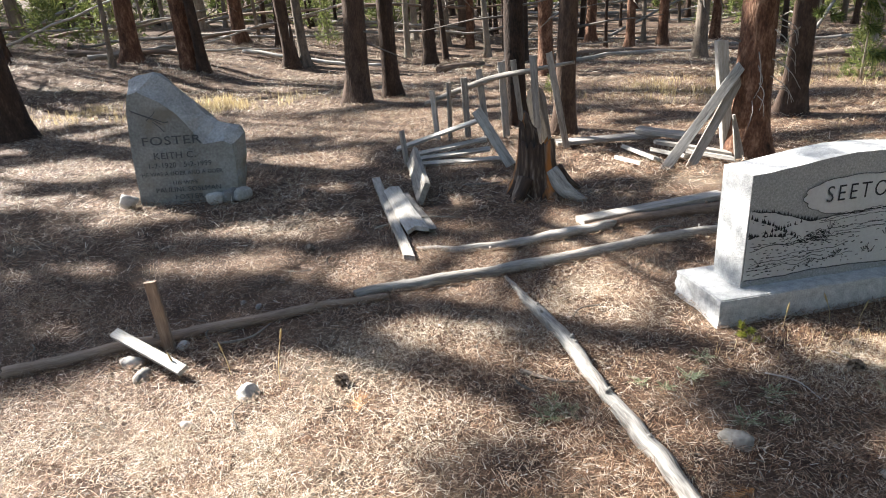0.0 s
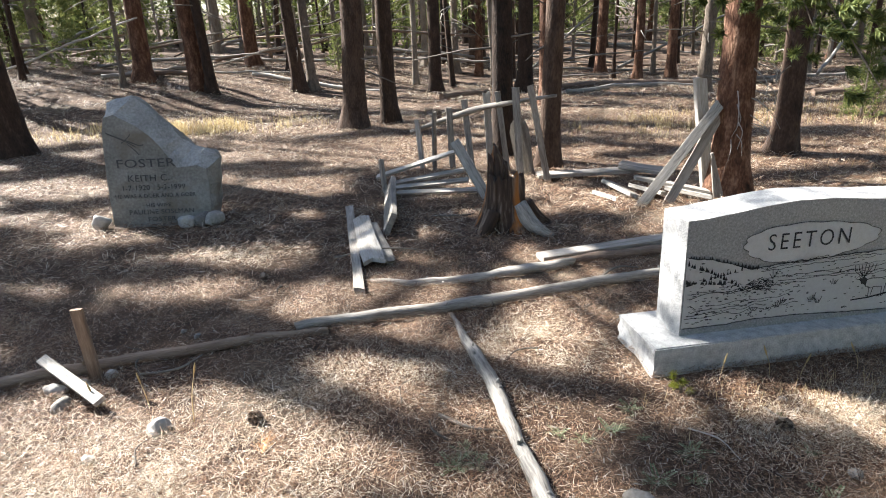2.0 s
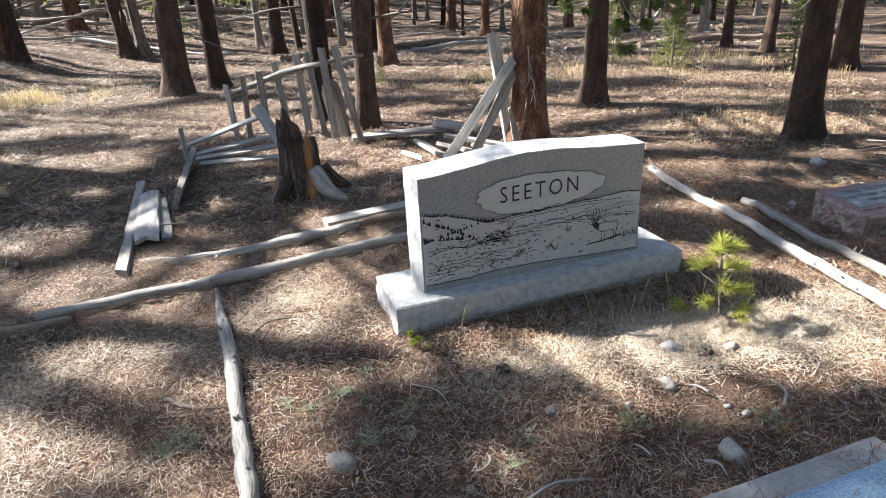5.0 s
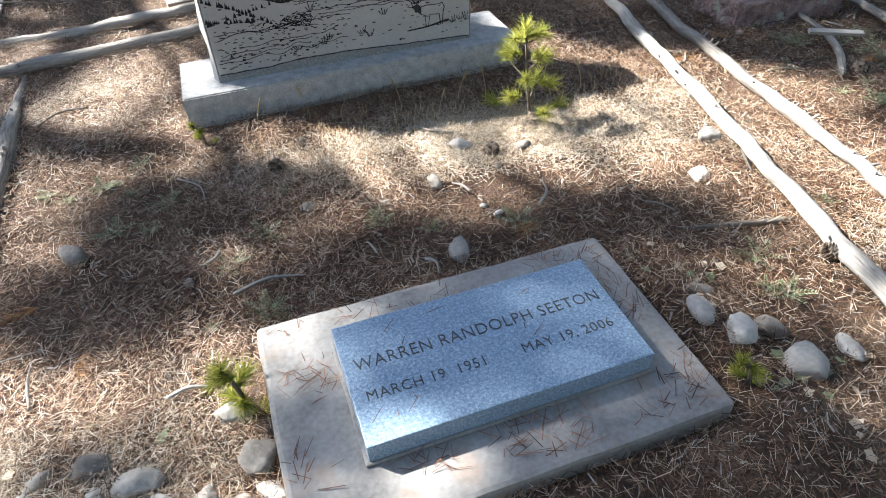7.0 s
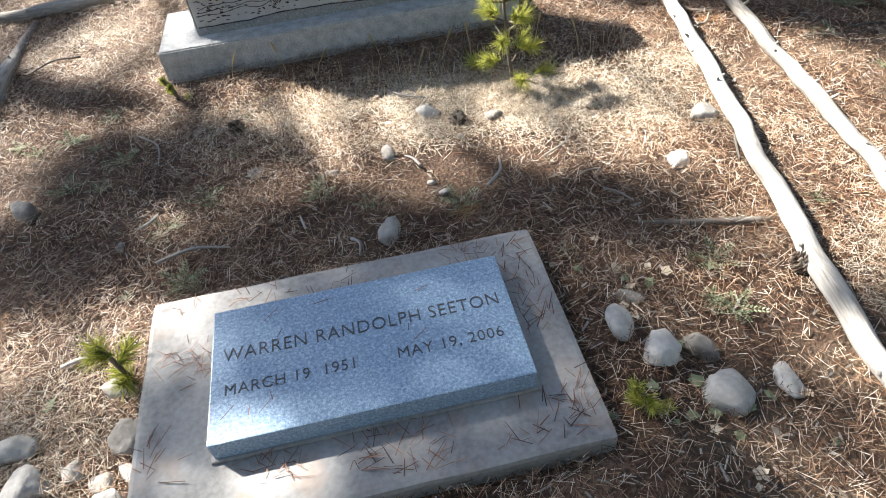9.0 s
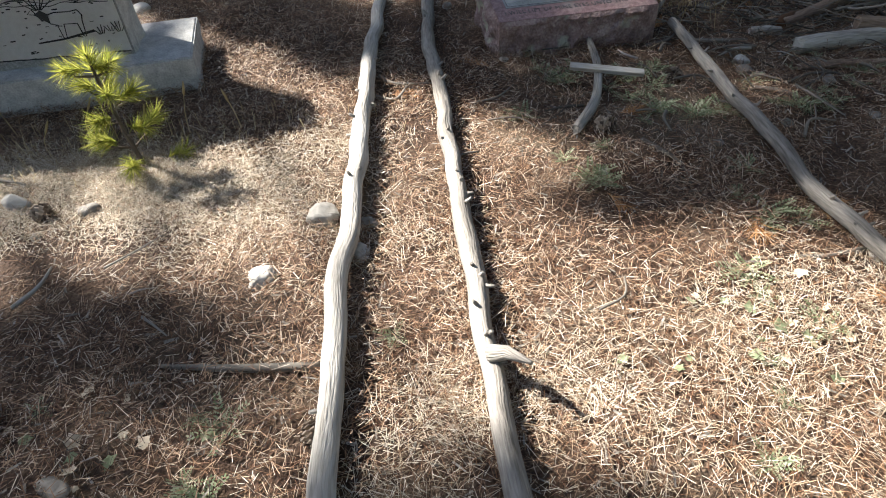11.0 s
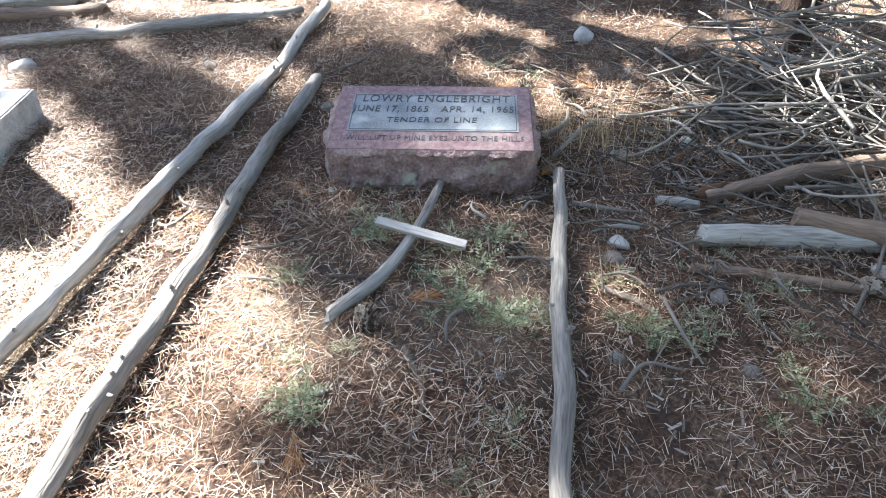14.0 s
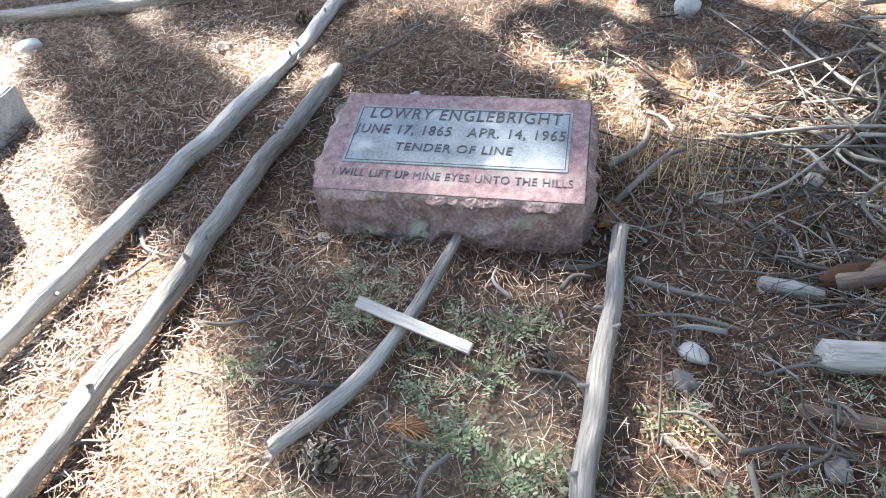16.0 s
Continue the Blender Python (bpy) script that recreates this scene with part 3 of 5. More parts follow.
            if a is rings[0] and 3 <= k <= 13:
                f.material_index = 1
    bm.faces.new(rings[-1][::-1])
    bmesh.ops.triangulate(bm, faces=bm.faces)
    bmesh.ops.subdivide_edges(bm, edges=bm.edges, cuts=3, use_grid_fill=True)
    for v in bm.verts:
        k = 0.004 if v.co.y < 0.004 else 0.02
        v.co += Vector((vnoise(v.co, 9, 1), 1.2 * vnoise(v.co, 9, 2), vnoise(v.co, 9, 3))) * k + Vector((vnoise(v.co, 30, 4), vnoise(v.co, 30, 5), 0)) * k * 0.35
        v.co.y += max(v.co.z, 0) * 0.09
    bmesh.ops.recalc_face_normals(bm, faces=bm.faces)
    body = part("boulder", bm, M_boulder, th)
    body.data.materials.append(M_paleboulder)
    lean = pose(0, 0, 0, 90 - 5.1, 0, 0)
    for s, size, x, z, wd in (("FOSTER", 0.088, 0.305, 0.465, 0.41), ("KEITH C.", 0.068, 0.31, 0.357, 0.29), ("1-7-1920   5-2-1999", 0.054, 0.334, 0.287, 0.44), ("HE WAS A DOER AND A GOER", 0.042, 0.34, 0.226, 0.57), ("HIS WIFE", 0.04, 0.35, 0.155, 0.175), ("PAULINE SOSLMAN", 0.05, 0.366, 0.105, 0.46), ("FOSTER", 0.048, 0.36, 0.05, 0.2)):
        text_part(s, size, Matrix.Translation((x, -0.009 + z * 0.09, z)) @ pose(0, 0, 0, 90 - 5.1, 1.5, 0), M_cut, body, width=wd, spacing=1.05)
    bm = bmesh.new()
    for pts in (((0.06, 0.7), (0.13, 0.665), (0.23, 0.62), (0.28, 0.595), (0.31, 0.6)), ((0.07, 0.69), (0.2, 0.625), (0.26, 0.585)), ((0.2, 0.61), (0.25, 0.56), (0.27, 0.53)), ((0.16, 0.62), (0.21, 0.655), (0.23, 0.68))):
        ribbon(bm, [(x, -0.008 + z * 0.09, z) for x, z in pts], 0.006)
    part("bird_carving", bm, M_cut, body)
    return th


boulder_headstone()


def flat_marker():
    th = empty("flat_grave_marker", pose(2.805, 0.556, 0, 0, 0, 2.8), "granite name marker tinted with sky blue on a stained pale slab", "gravestone")
    bm = box(bmesh.new(), 0, 0.905, 0, 0.575, -0.05, 0.092, 0.012)
    bmesh.ops.subdivide_edges(bm, edges=[e for e in bm.edges if e.calc_length() > 0.2], cuts=12, use_grid_fill=True)
    for v in bm.verts:
        v.co.x += 0.004 * vnoise(v.co, 8, 1)
        v.co.y += 0.004 * vnoise(v.co, 8, 2)
    part("slab", bm, M_slab, th, "pale stained slab with needle litter")
    mk = part("marker", box(bmesh.new(), 0.165, 0.79, 0.136, 0.456, 0.092, 0.148, 0.003), M_skygranite, th, "speckled granite block with the sky's blue in its colour")
    part("mortar", box(bmesh.new(), 0.157, 0.798, 0.129, 0.463, 0.0915, 0.099, 0.003), M_slab, th)
    text_part("WARREN RANDOLPH SEETON", 0.046, Matrix.Translation((0.478, 0.332, 0.1487)), M_cut, mk, width=0.575, spacing=1.08, bold=-0.0004)
    text_part("MARCH 19  1951", 0.037, Matrix.Translation((0.325, 0.247, 0.1487)), M_cut, mk, width=0.255, spacing=1.08, bold=-0.0003)
    text_part("MAY 19, 2006", 0.037, Matrix.Translation((0.645, 0.247, 0.1487)), M_cut, mk, width=0.215, spacing=1.08, bold=-0.0003)
    g = np.random.default_rng(17)
    n = 1500
    x, y = g.uniform(0.02, 0.88, n), g.uniform(0.02, 0.55, n)
    keep = ((x < 0.16) | (x > 0.81) | (y < 0.14) | (y > 0.465)) & (lattice(x, y, 11, 5) > 0.02)
    keep |= g.random(n) < 0.03
    x, y = x[keep], y[keep]
    n = len(x)
    z = np.where((x > 0.16) & (x < 0.805) & (y > 0.145) & (y < 0.46), 0.1505, 0.0945)
    a, ln = g.normal(1.2, 1.2, n), g.uniform(0.015, 0.05, n)
    ob = blades("slab_needles", np.stack([x, y, z], -1), np.stack([np.cos(a) * ln, np.sin(a) * ln, g.uniform(0, 0.006, n)], -1), g.uniform(0.0012, 0.0024, n), np.stack([-np.sin(a), np.cos(a), np.zeros(n)], -1), M_slabneedle, "reddish brown pine needles fallen on the slab", "pine needles")
    ob.matrix_world = th.matrix_world.copy()
    return th


flat_marker()


def bevel_marker():
    th = empty("bevel_grave_marker", pose(4.98, 2.362, 0, 0, 0, 0.3), "low rose granite marker with sloping face and rough front", "gravestone")
    w, d, hf, hb = 0.575, 0.31, 0.125, 0.165
    bm = bmesh.new()
    nx, nz, ny = 64, 16, 32
    slope = (hb - hf) / d

    def wall(fn, na, nb, rough):
        g = [[bm.verts.new(fn(i / na, j / nb, rough * (0 < j < nb))) for j in range(nb + 1)] for i in range(na + 1)]
        for i in range(na):
            for j in range(nb):
                bm.faces.new((g[i][j], g[i + 1][j], g[i + 1][j + 1], g[i][j + 1]))

    def off(p, k):
        return k * (0.014 + 0.02 * vnoise(p, 14, 3) + 0.012 * vnoise(p, 34, 4) + 0.006 * vnoise(p, 80, 5))

    def front(u, v, k):
        p = Vector((u * w, 0, -0.05 + v * (hf + 0.05)))
        p.y -= off(p, k * min(1, 9 * min(u, 1 - u)))
        return p

    def back(u, v, k):
        p = Vector((w - u * w, d, -0.05 + v * (hb + 0.05)))
        p.y += off(p, k * min(1, 9 * min(u, 1 - u)))
        return p

    def left(u, v, k):
        p = Vector((0, d - u * d, -0.05 + v * (hf + slope * (d - u * d) + 0.05)))
        p.x -= off(p, k * min(1, 9 * min(u, 1 - u)))
        return p

    def right(u, v, k):
        p = Vector((w, u * d, -0.05 + v * (hf + slope * u * d + 0.05)))
        p.x += off(p, k * min(1, 9 * min(u, 1 - u)))
        return p
    wall(front, nx, nz, 1)
    wall(back, nx, nz, 1)
    wall(left, ny, nz, 1)
    wall(right, ny, nz, 1)
    body = part("body", bm, M_roserough, th, "rough quarried sides with lichen")
    tilt = math.degrees(math.atan(slope))
    T = pose(0, 0, hf, tilt, 0, 0)
    L = d / math.cos(radians(tilt))
    bm = box(bmesh.new(), 0.001, w - 0.001, 0.001, L - 0.001, -0.01, 0.001, 0.002)
    bm.transform(T)
    top = part("face", bm, M_rose, th, "polished rose granite face")
    bm = box(bmesh.new(), 0.045, w - 0.04, 0.082, L - 0.048, 0.0, 0.0035, 0.001)
    bm.transform(T)
    part("name_panel", bm, M_greypanel, top, "weathered grey name panel")
    bm = bmesh.new()
    for x0, y0, x1, y1 in ((0.05, 0.087, w - 0.045, 0.089), (0.05, L - 0.055, w - 0.045, L - 0.053), (0.05, 0.087, 0.052, L - 0.053), (w - 0.047, 0.087, w - 0.045, L - 0.053)):
        box(bm, x0, x1, y0, y1, 0.0036, 0.0042, 0)
    bm.transform(T)
    part("panel_border", bm, M_cut, top)
    for s, size, x, y, sq in (("LOWRY ENGLEBRIGHT", 0.05, 0.292, 0.238, 0.44), ("JUNE 17, 1865   APR. 14, 1965", 0.042, 0.288, 0.185, 0.475), ("TENDER OF LINE", 0.034, 0.285, 0.132, 0.26)):
        text_part(s, size, T @ Matrix.Translation((x, y, 0.0045)), M_cut, top, width=sq, spacing=1.12, shear=0.08)
    text_part("I WILL LIFT UP MINE EYES UNTO THE HILLS", 0.031, T @ Matrix.Translation((0.29, 0.05, 0.002)), M_cut, top, width=0.515, spacing=1.1)
    return th


bevel_marker()


# ---- poles, logs and planks on the ground ----
def log_thing(name, pts, radii, material, label, seed, n=40, seg=12, rough=0.12, knots=8, category="log", lift=0.85, bow=None, jag=0.8):
    """A bare pole lying on the ground through plan points."""
    radii = [r * 0.8 for r in radii]
    flat = catmull([Vector((x, y, 0)) for x, y in pts], n)
    out = []
    for i, p in enumerate(flat):
        r = float(np.interp(i / n, np.linspace(0, 1, len(radii)), radii))
        h = float(np.interp(i / n, np.linspace(0, 1, len(bow)), bow)) if bow else 0.0
        d = (flat[min(i + 1, n)] - flat[max(i - 1, 0)]).normalized()
        crook = 0.5 * r * (vnoise((p.x, p.y, 0), 3.5, seed) + 0.7 * vnoise((p.x, p.y, 0), 9.0, seed + 2))
        out.append(Vector((p.x - d.y * crook, p.y + d.x * crook, ground_at(p.x, p.y) + r * lift + h + 0.2 * abs(crook))))
    ob = part(name, tube(bmesh.new(), out, radii, seg, rough, seed, jag=jag), material)
    tagged(ob, label, category)
    rr = random.Random(seed)
    for _ in range(knots):
        i = rr.randint(2, n - 2)
        r = float(np.interp(i / n, np.linspace(0, 1, len(radii)), radii))
        a = rr.uniform(0.2, math.pi - 0.2)
        d = (out[i + 1] - out[i]).normalized()
        s = Vector((-d.y, d.x, 0))
        o = (s * math.cos(a) + Vector((0, 0, math.sin(a))) + d * rr.uniform(0.2, 0.6)).normalized()
        b = out[i] + o * r * 0.6
        part("branch_stub", tube(bmesh.new(), [b, b + o * r * 0.5, b + o * (r * 0.6 + rr.uniform(0.004, 0.018))], [r * 0.32, r * 0.22, r * 0.16], 6, 0.2, seed), material, ob)
    return ob


log_thing("pole", [(-0.25, 2.66), (0.01, 2.73), (0.42, 2.83), (0.88, 2.9), (1.31, 2.97)], [0.036, 0.037, 0.034, 0.03, 0.022], M_brownwood, "long thin weathered pole lying on the needles", 3)
log_thing("pole", [(1.16, 3.02), (1.66, 3.08), (2.23, 3.14), (2.89, 3.27), (3.45, 3.36), (3.87, 3.44), (4.29, 3.6), (4.6, 3.72)], [0.034, 0.038, 0.037, 0.035, 0.035, 0.034, 0.03], M_wood, "long crooked grey pole lying behind the headstone", 5, n=60)
log_thing("split_rail", [(1.905, 3.06), (1.94, 2.65), (1.968, 2.35), (1.985, 2.1), (2.0, 1.9), (2.012, 1.7), (2.02, 1.5), (2.03, 1.2)], [0.012, 0.034, 0.036, 0.03, 0.035, 0.034, 0.034], M_palewood, "pale split rail with a pointed end on the needles", 8, n=50, rough=0.22)
LOG_D = [(4.7, 3.75), (4.655, 3.3), (4.62, 2.92), (4.53, 2.4), (4.47, 1.98), (4.41, 1.6), (4.35, 1.28), (4.31, 0.95), (4.285, 0.65), (4.28, 0.4)]
log_thing("grave_border_log", LOG_D, [0.03, 0.03, 0.031, 0.031, 0.03, 0.03, 0.031, 0.031], M_palewood, "long crooked bleached log edging the grave", 12, n=120, seg=18, rough=0.24, knots=16, bow=[0.02, 0.0, 0.02, 0.02, 0.03, 0.02, 0])
LOG_E = [(4.81, 3.0), (4.79, 2.74), (4.75, 2.46), (4.735, 2.2), (4.71, 1.93), (4.69, 1.67), (4.665, 1.4), (4.645, 1.16), (4.62, 0.9), (4.61, 0.66), (4.6, 0.4)]
log_e = log_thing("grave_border_log", LOG_E, [0.027, 0.028, 0.03, 0.028, 0.029, 0.028, 0.028, 0.028], M_wood, "long crooked grey log with branch stubs edging the grave", 14, n=120, seg=18, rough=0.24, knots=20, bow=[0.01, 0.02, 0.02, 0.02, 0.01])
b = Vector((4.635, 1.06, 0.06))
part("forked_stub", tube(bmesh.new(), [b, b + Vector((0.03, -0.02, 0.02)), b + Vector((0.06, -0.075, 0.05))], [0.018, 0.014, 0.004], 8, 0.2, 2), M_palewood, log_e, "bleached pointed branch stub")
log_thing("grave_border_pole", [(5.632, 2.39), (5.607, 2.1), (5.59, 1.88), (5.575, 1.64), (5.555, 1.42), (5.56, 1.22), (5.57, 1.0), (5.572, 0.8), (5.57, 0.6)], [0.021, 0.025, 0.026, 0.025, 0.024, 0.023], M_wood, "straight grey weathered pole edging the grave", 17, n=90, rough=0.2, knots=14, bow=[0.034, 0.03, 0.028, 0.026, 0.018, 0.01])
log_thing("rotted_timber", [(1.52, 3.55), (1.85, 3.44), (2.28, 3.45), (2.65, 3.53)], [0.014, 0.03, 0.036, 0.036], M_wood, "split grey rotted timber lying on the ground", 21, rough=0.35, knots=2, jag=3)
log_thing("rotted_timber", [(2.2, 3.47), (2.62, 3.55), (3.2, 3.64), (3.7, 3.7)], [0.02, 0.036, 0.04, 0.036], M_brownwood, "brown split timber lying beside the pole", 23, rough=0.3, knots=2, jag=3)
board_thing("loose_board", (2.5, 3.64, 0.035), (3.5, 3.82, 0.04), 0.1, 0.035, 0, M_wood, "weathered grey board lying beside rotted timber")
log_thing("fallen_pole", [(3.3, 3.85), (4.0, 3.95), (4.42, 3.95)], [0.03, 0.03, 0.02], M_wood, "grey pole lying behind the headstone", 25, knots=3)
board_thing("loose_board", (1.37, 5.0, 0.035), (1.46, 3.35, 0.03), 0.055, 0.04, 0, M_wood, "narrow bleached board with ragged end on the ground", split=0.12, wave=0.12)
board_thing("broken_board", (1.46, 4.65, 0.05), (1.54, 3.75, 0.055), 0.12, 0.025, 4, M_palewood, "wide bleached broken board with splintered end", split=0.16, wave=0.12)
board_thing("broken_board", (1.54, 4.55, 0.035), (1.64, 3.8, 0.03), 0.06, 0.02, -8, M_wood, "narrow splintered board leaning on another", split=0.1, wave=0.1)

# ---- small crosses and stakes ----
cr = empty("wooden_cross", None, "small cross of two bleached sticks lying on grave", "cross")
pts = catmull([(5.3, 2.335, 0.04), (5.25, 2.12, 0.045), (5.18, 1.95, 0.035), (5.075, 1.815, 0.03)], 24)
part("upright", tube(bmesh.new(), pts, [0.01, 0.013, 0.014, 0.016, 0.014], 10, 0.18, 31, jag=2), M_palewood, cr)
part("crossbar", plank(bmesh.new(), 0.235, 0.022, 0.016, 4, 12, 0.1, along((5.147, 2.11, 0.072), (5.378, 2.045, 0.05), 20)), M_palewood, cr)
board_thing("marker_stake", (0.375, 2.72, -0.05), (0.36, 2.72, 0.325), 0.045, 0.02, 90, M_brownwood, "flat brown wooden stake standing in the ground", "stake")
board_thing("marker_lath", (0.16, 2.76, 0.1), (0.49, 2.46, 0.05), 0.045, 0.02, 20, M_palewood, "short pale lath lying across small stones", "lath")

# ---- fallen picket fence ----
fence = empty("picket_fence", None, "broken weathered picket fence leaning and falling apart", "fence")
for bx, by, tx, tz, w in ((2.05, 6.36, 2.02, 0.48, 0.055), (2.16, 6.32, 2.18, 0.55, 0.06), (2.33, 6.3, 2.33, 0.59, 0.06), (2.53, 6.3, 2.47, 0.65, 0.06), (2.69, 6.2, 2.67, 0.72, 0.065), (2.83, 6.05, 2.74, 0.74, 0.05), (2.88, 5.75, 2.84, 0.79, 0.065), (3.08, 5.55, 2.92, 0.82, 0.055)):
    board_thing("picket", (bx, by, -0.04), (tx, by + 0.03, tz), w, 0.02, 90, M_wood, "", parent=fence, cuts=8, split=0.02)
part("rail", tube(bmesh.new(), catmull([(1.96, 6.5, 0.35), (2.5, 6.28, 0.55), (2.8, 6.0, 0.64), (3.15, 5.6, 0.73)], 20), [0.025, 0.03, 0.022, 0.012], 8, 0.2, 4), M_wood, fence)
hb = empty("wooden_grave_board", None, "round-topped grey wooden grave board leaning on fence", "grave marker")
bm = bmesh.new()
outline = [(-0.085, 0), (-0.095, 0.36), (-0.07, 0.42), (-0.03, 0.455), (0.03, 0.455), (0.07, 0.42), (0.09, 0.36), (0.075, 0)]
bm.faces.new([bm.verts.new((x, 0, z)) for x, z in outline])
bmesh.ops.solidify(bm, geom=bm.faces[:], thickness=0.03)
bmesh.ops.recalc_face_normals(bm, faces=bm.faces)
g = bm.verts.layers.float_vector.new("grain")
for v in bm.verts:
    v[g] = (v.co.z, v.co.x, v.co.y)
part("board", bm, M_wood, hb)
hb.matrix_world = pose(2.96, 5.85, 0.0, -7, -9, -8) @ Matrix.Diagonal((0.95, 1.0, 1.15, 1.0))

panel = empty("fallen_fence_panel", None, "fallen fence panel of pale weathered slats", "fence")
for a, b2 in (((1.6, 5.75, 0.1), (2.28, 5.38, 0.36)), ((1.7, 5.62, 0.06), (2.32, 5.36, 0.2)), ((1.72, 5.55, 0.04), (2.34, 5.34, 0.12)), ((1.75, 5.45, 0.02), (2.42, 5.3, 0.04))):
    board_thing("slat", a, b2, 0.05, 0.022, 25, M_palewood, "", parent=panel, cuts=8)
board_thing("batten", (2.24, 5.36, 0.44), (2.46, 5.12, 0.02), 0.085, 0.022, 60, M_palewood, "", parent=panel, cuts=8)
board_thing("end_post", (1.64, 5.62, 0.28), (1.66, 5.55, -0.02), 0.06, 0.03, 90, M_wood, "", parent=panel, cuts=6)
board_thing("standing_board", (1.7, 5.45, 0.09), (1.66, 4.35, 0.085), 0.16, 0.04, 65, M_wood, "thick weathered board standing on its edge")

# ---- stump ----
def stump():
    th = empty("tree_stump", pose(2.45, 4.36, 0), "jagged hollow burnt tree stump with bleached roots", "stump")
    bm = bmesh.new()
    grain = bm.verts.layers.float_vector.new("grain")
    seg, nz = 44, 18
    rings = []
    for j in range(nz + 1):
        ring = []
        for k in range(seg):
            a = 2 * math.pi * k / seg
            h = 0.36 + 0.17 * max(0, math.cos(a - 2.2)) ** 2 + 0.1 * vnoise((math.cos(a) * 3, math.sin(a) * 3, 1), 1.0) + 0.07 * vnoise((math.cos(a) * 9, math.sin(a) * 9, 2), 1.0)
            v = j / nz
            r = 0.112 + 0.08 * (1 - v) ** 3 * (1 + 0.9 * max(0, math.sin(2.5 * a + 0.6))) + 0.03 * vnoise((math.cos(a) * 2.6, math.sin(a) * 2.6, v * 0.8), 1.0, 6) + 0.012 * vnoise((math.cos(a) * 9, math.sin(a) * 9, v), 1.0, 7)
            w = bm.verts.new((math.cos(a) * r, math.sin(a) * r * 0.9, -0.03 + v * (h + 0.03)))
            w[grain] = (v * h, math.cos(a) * r, math.sin(a) * r)
            ring.append(w)
        rings.append(ring)
    inner = []
    for k in range(seg):
        o = rings[-1][k].co
        w = bm.verts.new((o.x * 0.7, o.y * 0.7, o.z - 0.03))
        w[grain] = (o.z, o.x * 0.7, o.y * 0.7)
        inner.append(w)
    deep = bm.verts.new((0, 0, 0.12))
    for a, b3 in list(zip(rings, rings[1:])) + [(rings[-1], inner)]:
        for k in range(seg):
            bm.faces.new((a[k], a[(k + 1) % seg], b3[(k + 1) % seg], b3[k]))
    for k in range(seg):
        bm.faces.new((inner[k], inner[(k + 1) % seg], deep))
    part("trunk", smooth(bm), M_stump, th, "dark hollow trunk with orange rot")
    for i, pp in enumerate((((0.08, -0.08, 0.18), (0.15, -0.17, 0.06), (0.26, -0.26, 0.0)), ((-0.1, -0.08, 0.14), (-0.16, -0.13, 0.04), (-0.22, -0.17, -0.02)), ((0.13, 0.02, 0.16), (0.21, 0.04, 0.06), (0.32, 0.06, -0.01)))):
        part("root", tube(bmesh.new(), catmull(pp, 12), [0.055, 0.05, 0.02], 10, 0.3, 40 + i), M_palewood if i == 0 else M_stump, th, "bleached root" if i == 0 else "")
    part("snag", tube(bmesh.new(), catmull([(-0.06, 0.05, 0.3), (-0.05, 0.05, 0.45), (-0.06, 0.05, 0.56)], 10), [0.06, 0.045, 0.01], 9, 0.4, 47, jag=2), M_stump, th)
    return th


stump()

# ---- collapsed boards beside the big pine ----
board_thing("leaning_board", (3.5, 4.62, -0.02), (4.13, 4.74, 0.7), 0.075, 0.025, 50, M_palewood, "pale weathered board leaning against the pine", group="leaning boards", split=0.04)
board_thing("leaning_board", (3.72, 4.62, -0.01), (4.16, 4.78, 0.62), 0.07, 0.022, 55, M_wood, "pale weathered board leaning against the pine", group="leaning boards", split=0.05)
board_thing("leaning_board", (4.16, 4.66, -0.04), (4.06, 4.66, 0.36), 0.09, 0.02, 90, M_wood, "splintered grey board standing against the pine", group="leaning boards", taper=0.2)
board_thing("fence_post", (4.15, 4.82, -0.05), (4.0, 4.82, 0.88), 0.085, 0.05, 90, M_palewood, "leaning bleached post beside the pine", "post", split=0.04)
for a, b2, w, mt in (((3.0, 5.62, 0.05), (3.95, 5.55, 0.06), 0.11, M_wood), ((3.75, 5.62, 0.1), (4.02, 5.2, 0.1), 0.14, M_wood), ((3.5, 5.25, 0.04), (3.52, 4.75, 0.05), 0.1, M_palewood), ((3.62, 5.0, 0.06), (3.75, 4.7, 0.06), 0.12, M_palewood), ((3.3, 5.0, 0.03), (3.38, 4.78, 0.03), 0.04, M_palewood), ((3.7, 5.15, 0.09), (4.1, 4.7, 0.05), 0.05, M_wood), ((3.85, 4.9, 0.05), (4.05, 4.6, 0.04), 0.05, M_palewood)):
    board_thing("collapsed_board", a, b2, w, 0.03, rnd.uniform(-20, 20), mt, "short broken weathered board in a collapsed heap", group="collapsed boards", split=0.06, wave=0.1)

# ---- stones ----
STONES_BY_SLAB = ((2.41, 0.92, 0.042), (2.5, 0.85, 0.05), (2.55, 0.76, 0.05), (2.64, 0.78, 0.034), (2.7, 0.745, 0.03), (2.765, 0.75, 0.036), (2.745, 0.83, 0.048), (2.41, 0.77, 0.045), (2.35, 0.81, 0.042), (2.73, 0.67, 0.062), (2.5, 0.71, 0.05), (2.3, 0.92, 0.032), (2.7, 0.96, 0.045), (2.42, 0.84, 0.026), (2.28, 0.86, 0.04),
                  (3.8, 0.86, 0.045), (3.87, 0.79, 0.058), (3.96, 0.8, 0.042), (3.97, 0.68, 0.062), (3.85, 0.94, 0.032), (4.1, 0.69, 0.04))
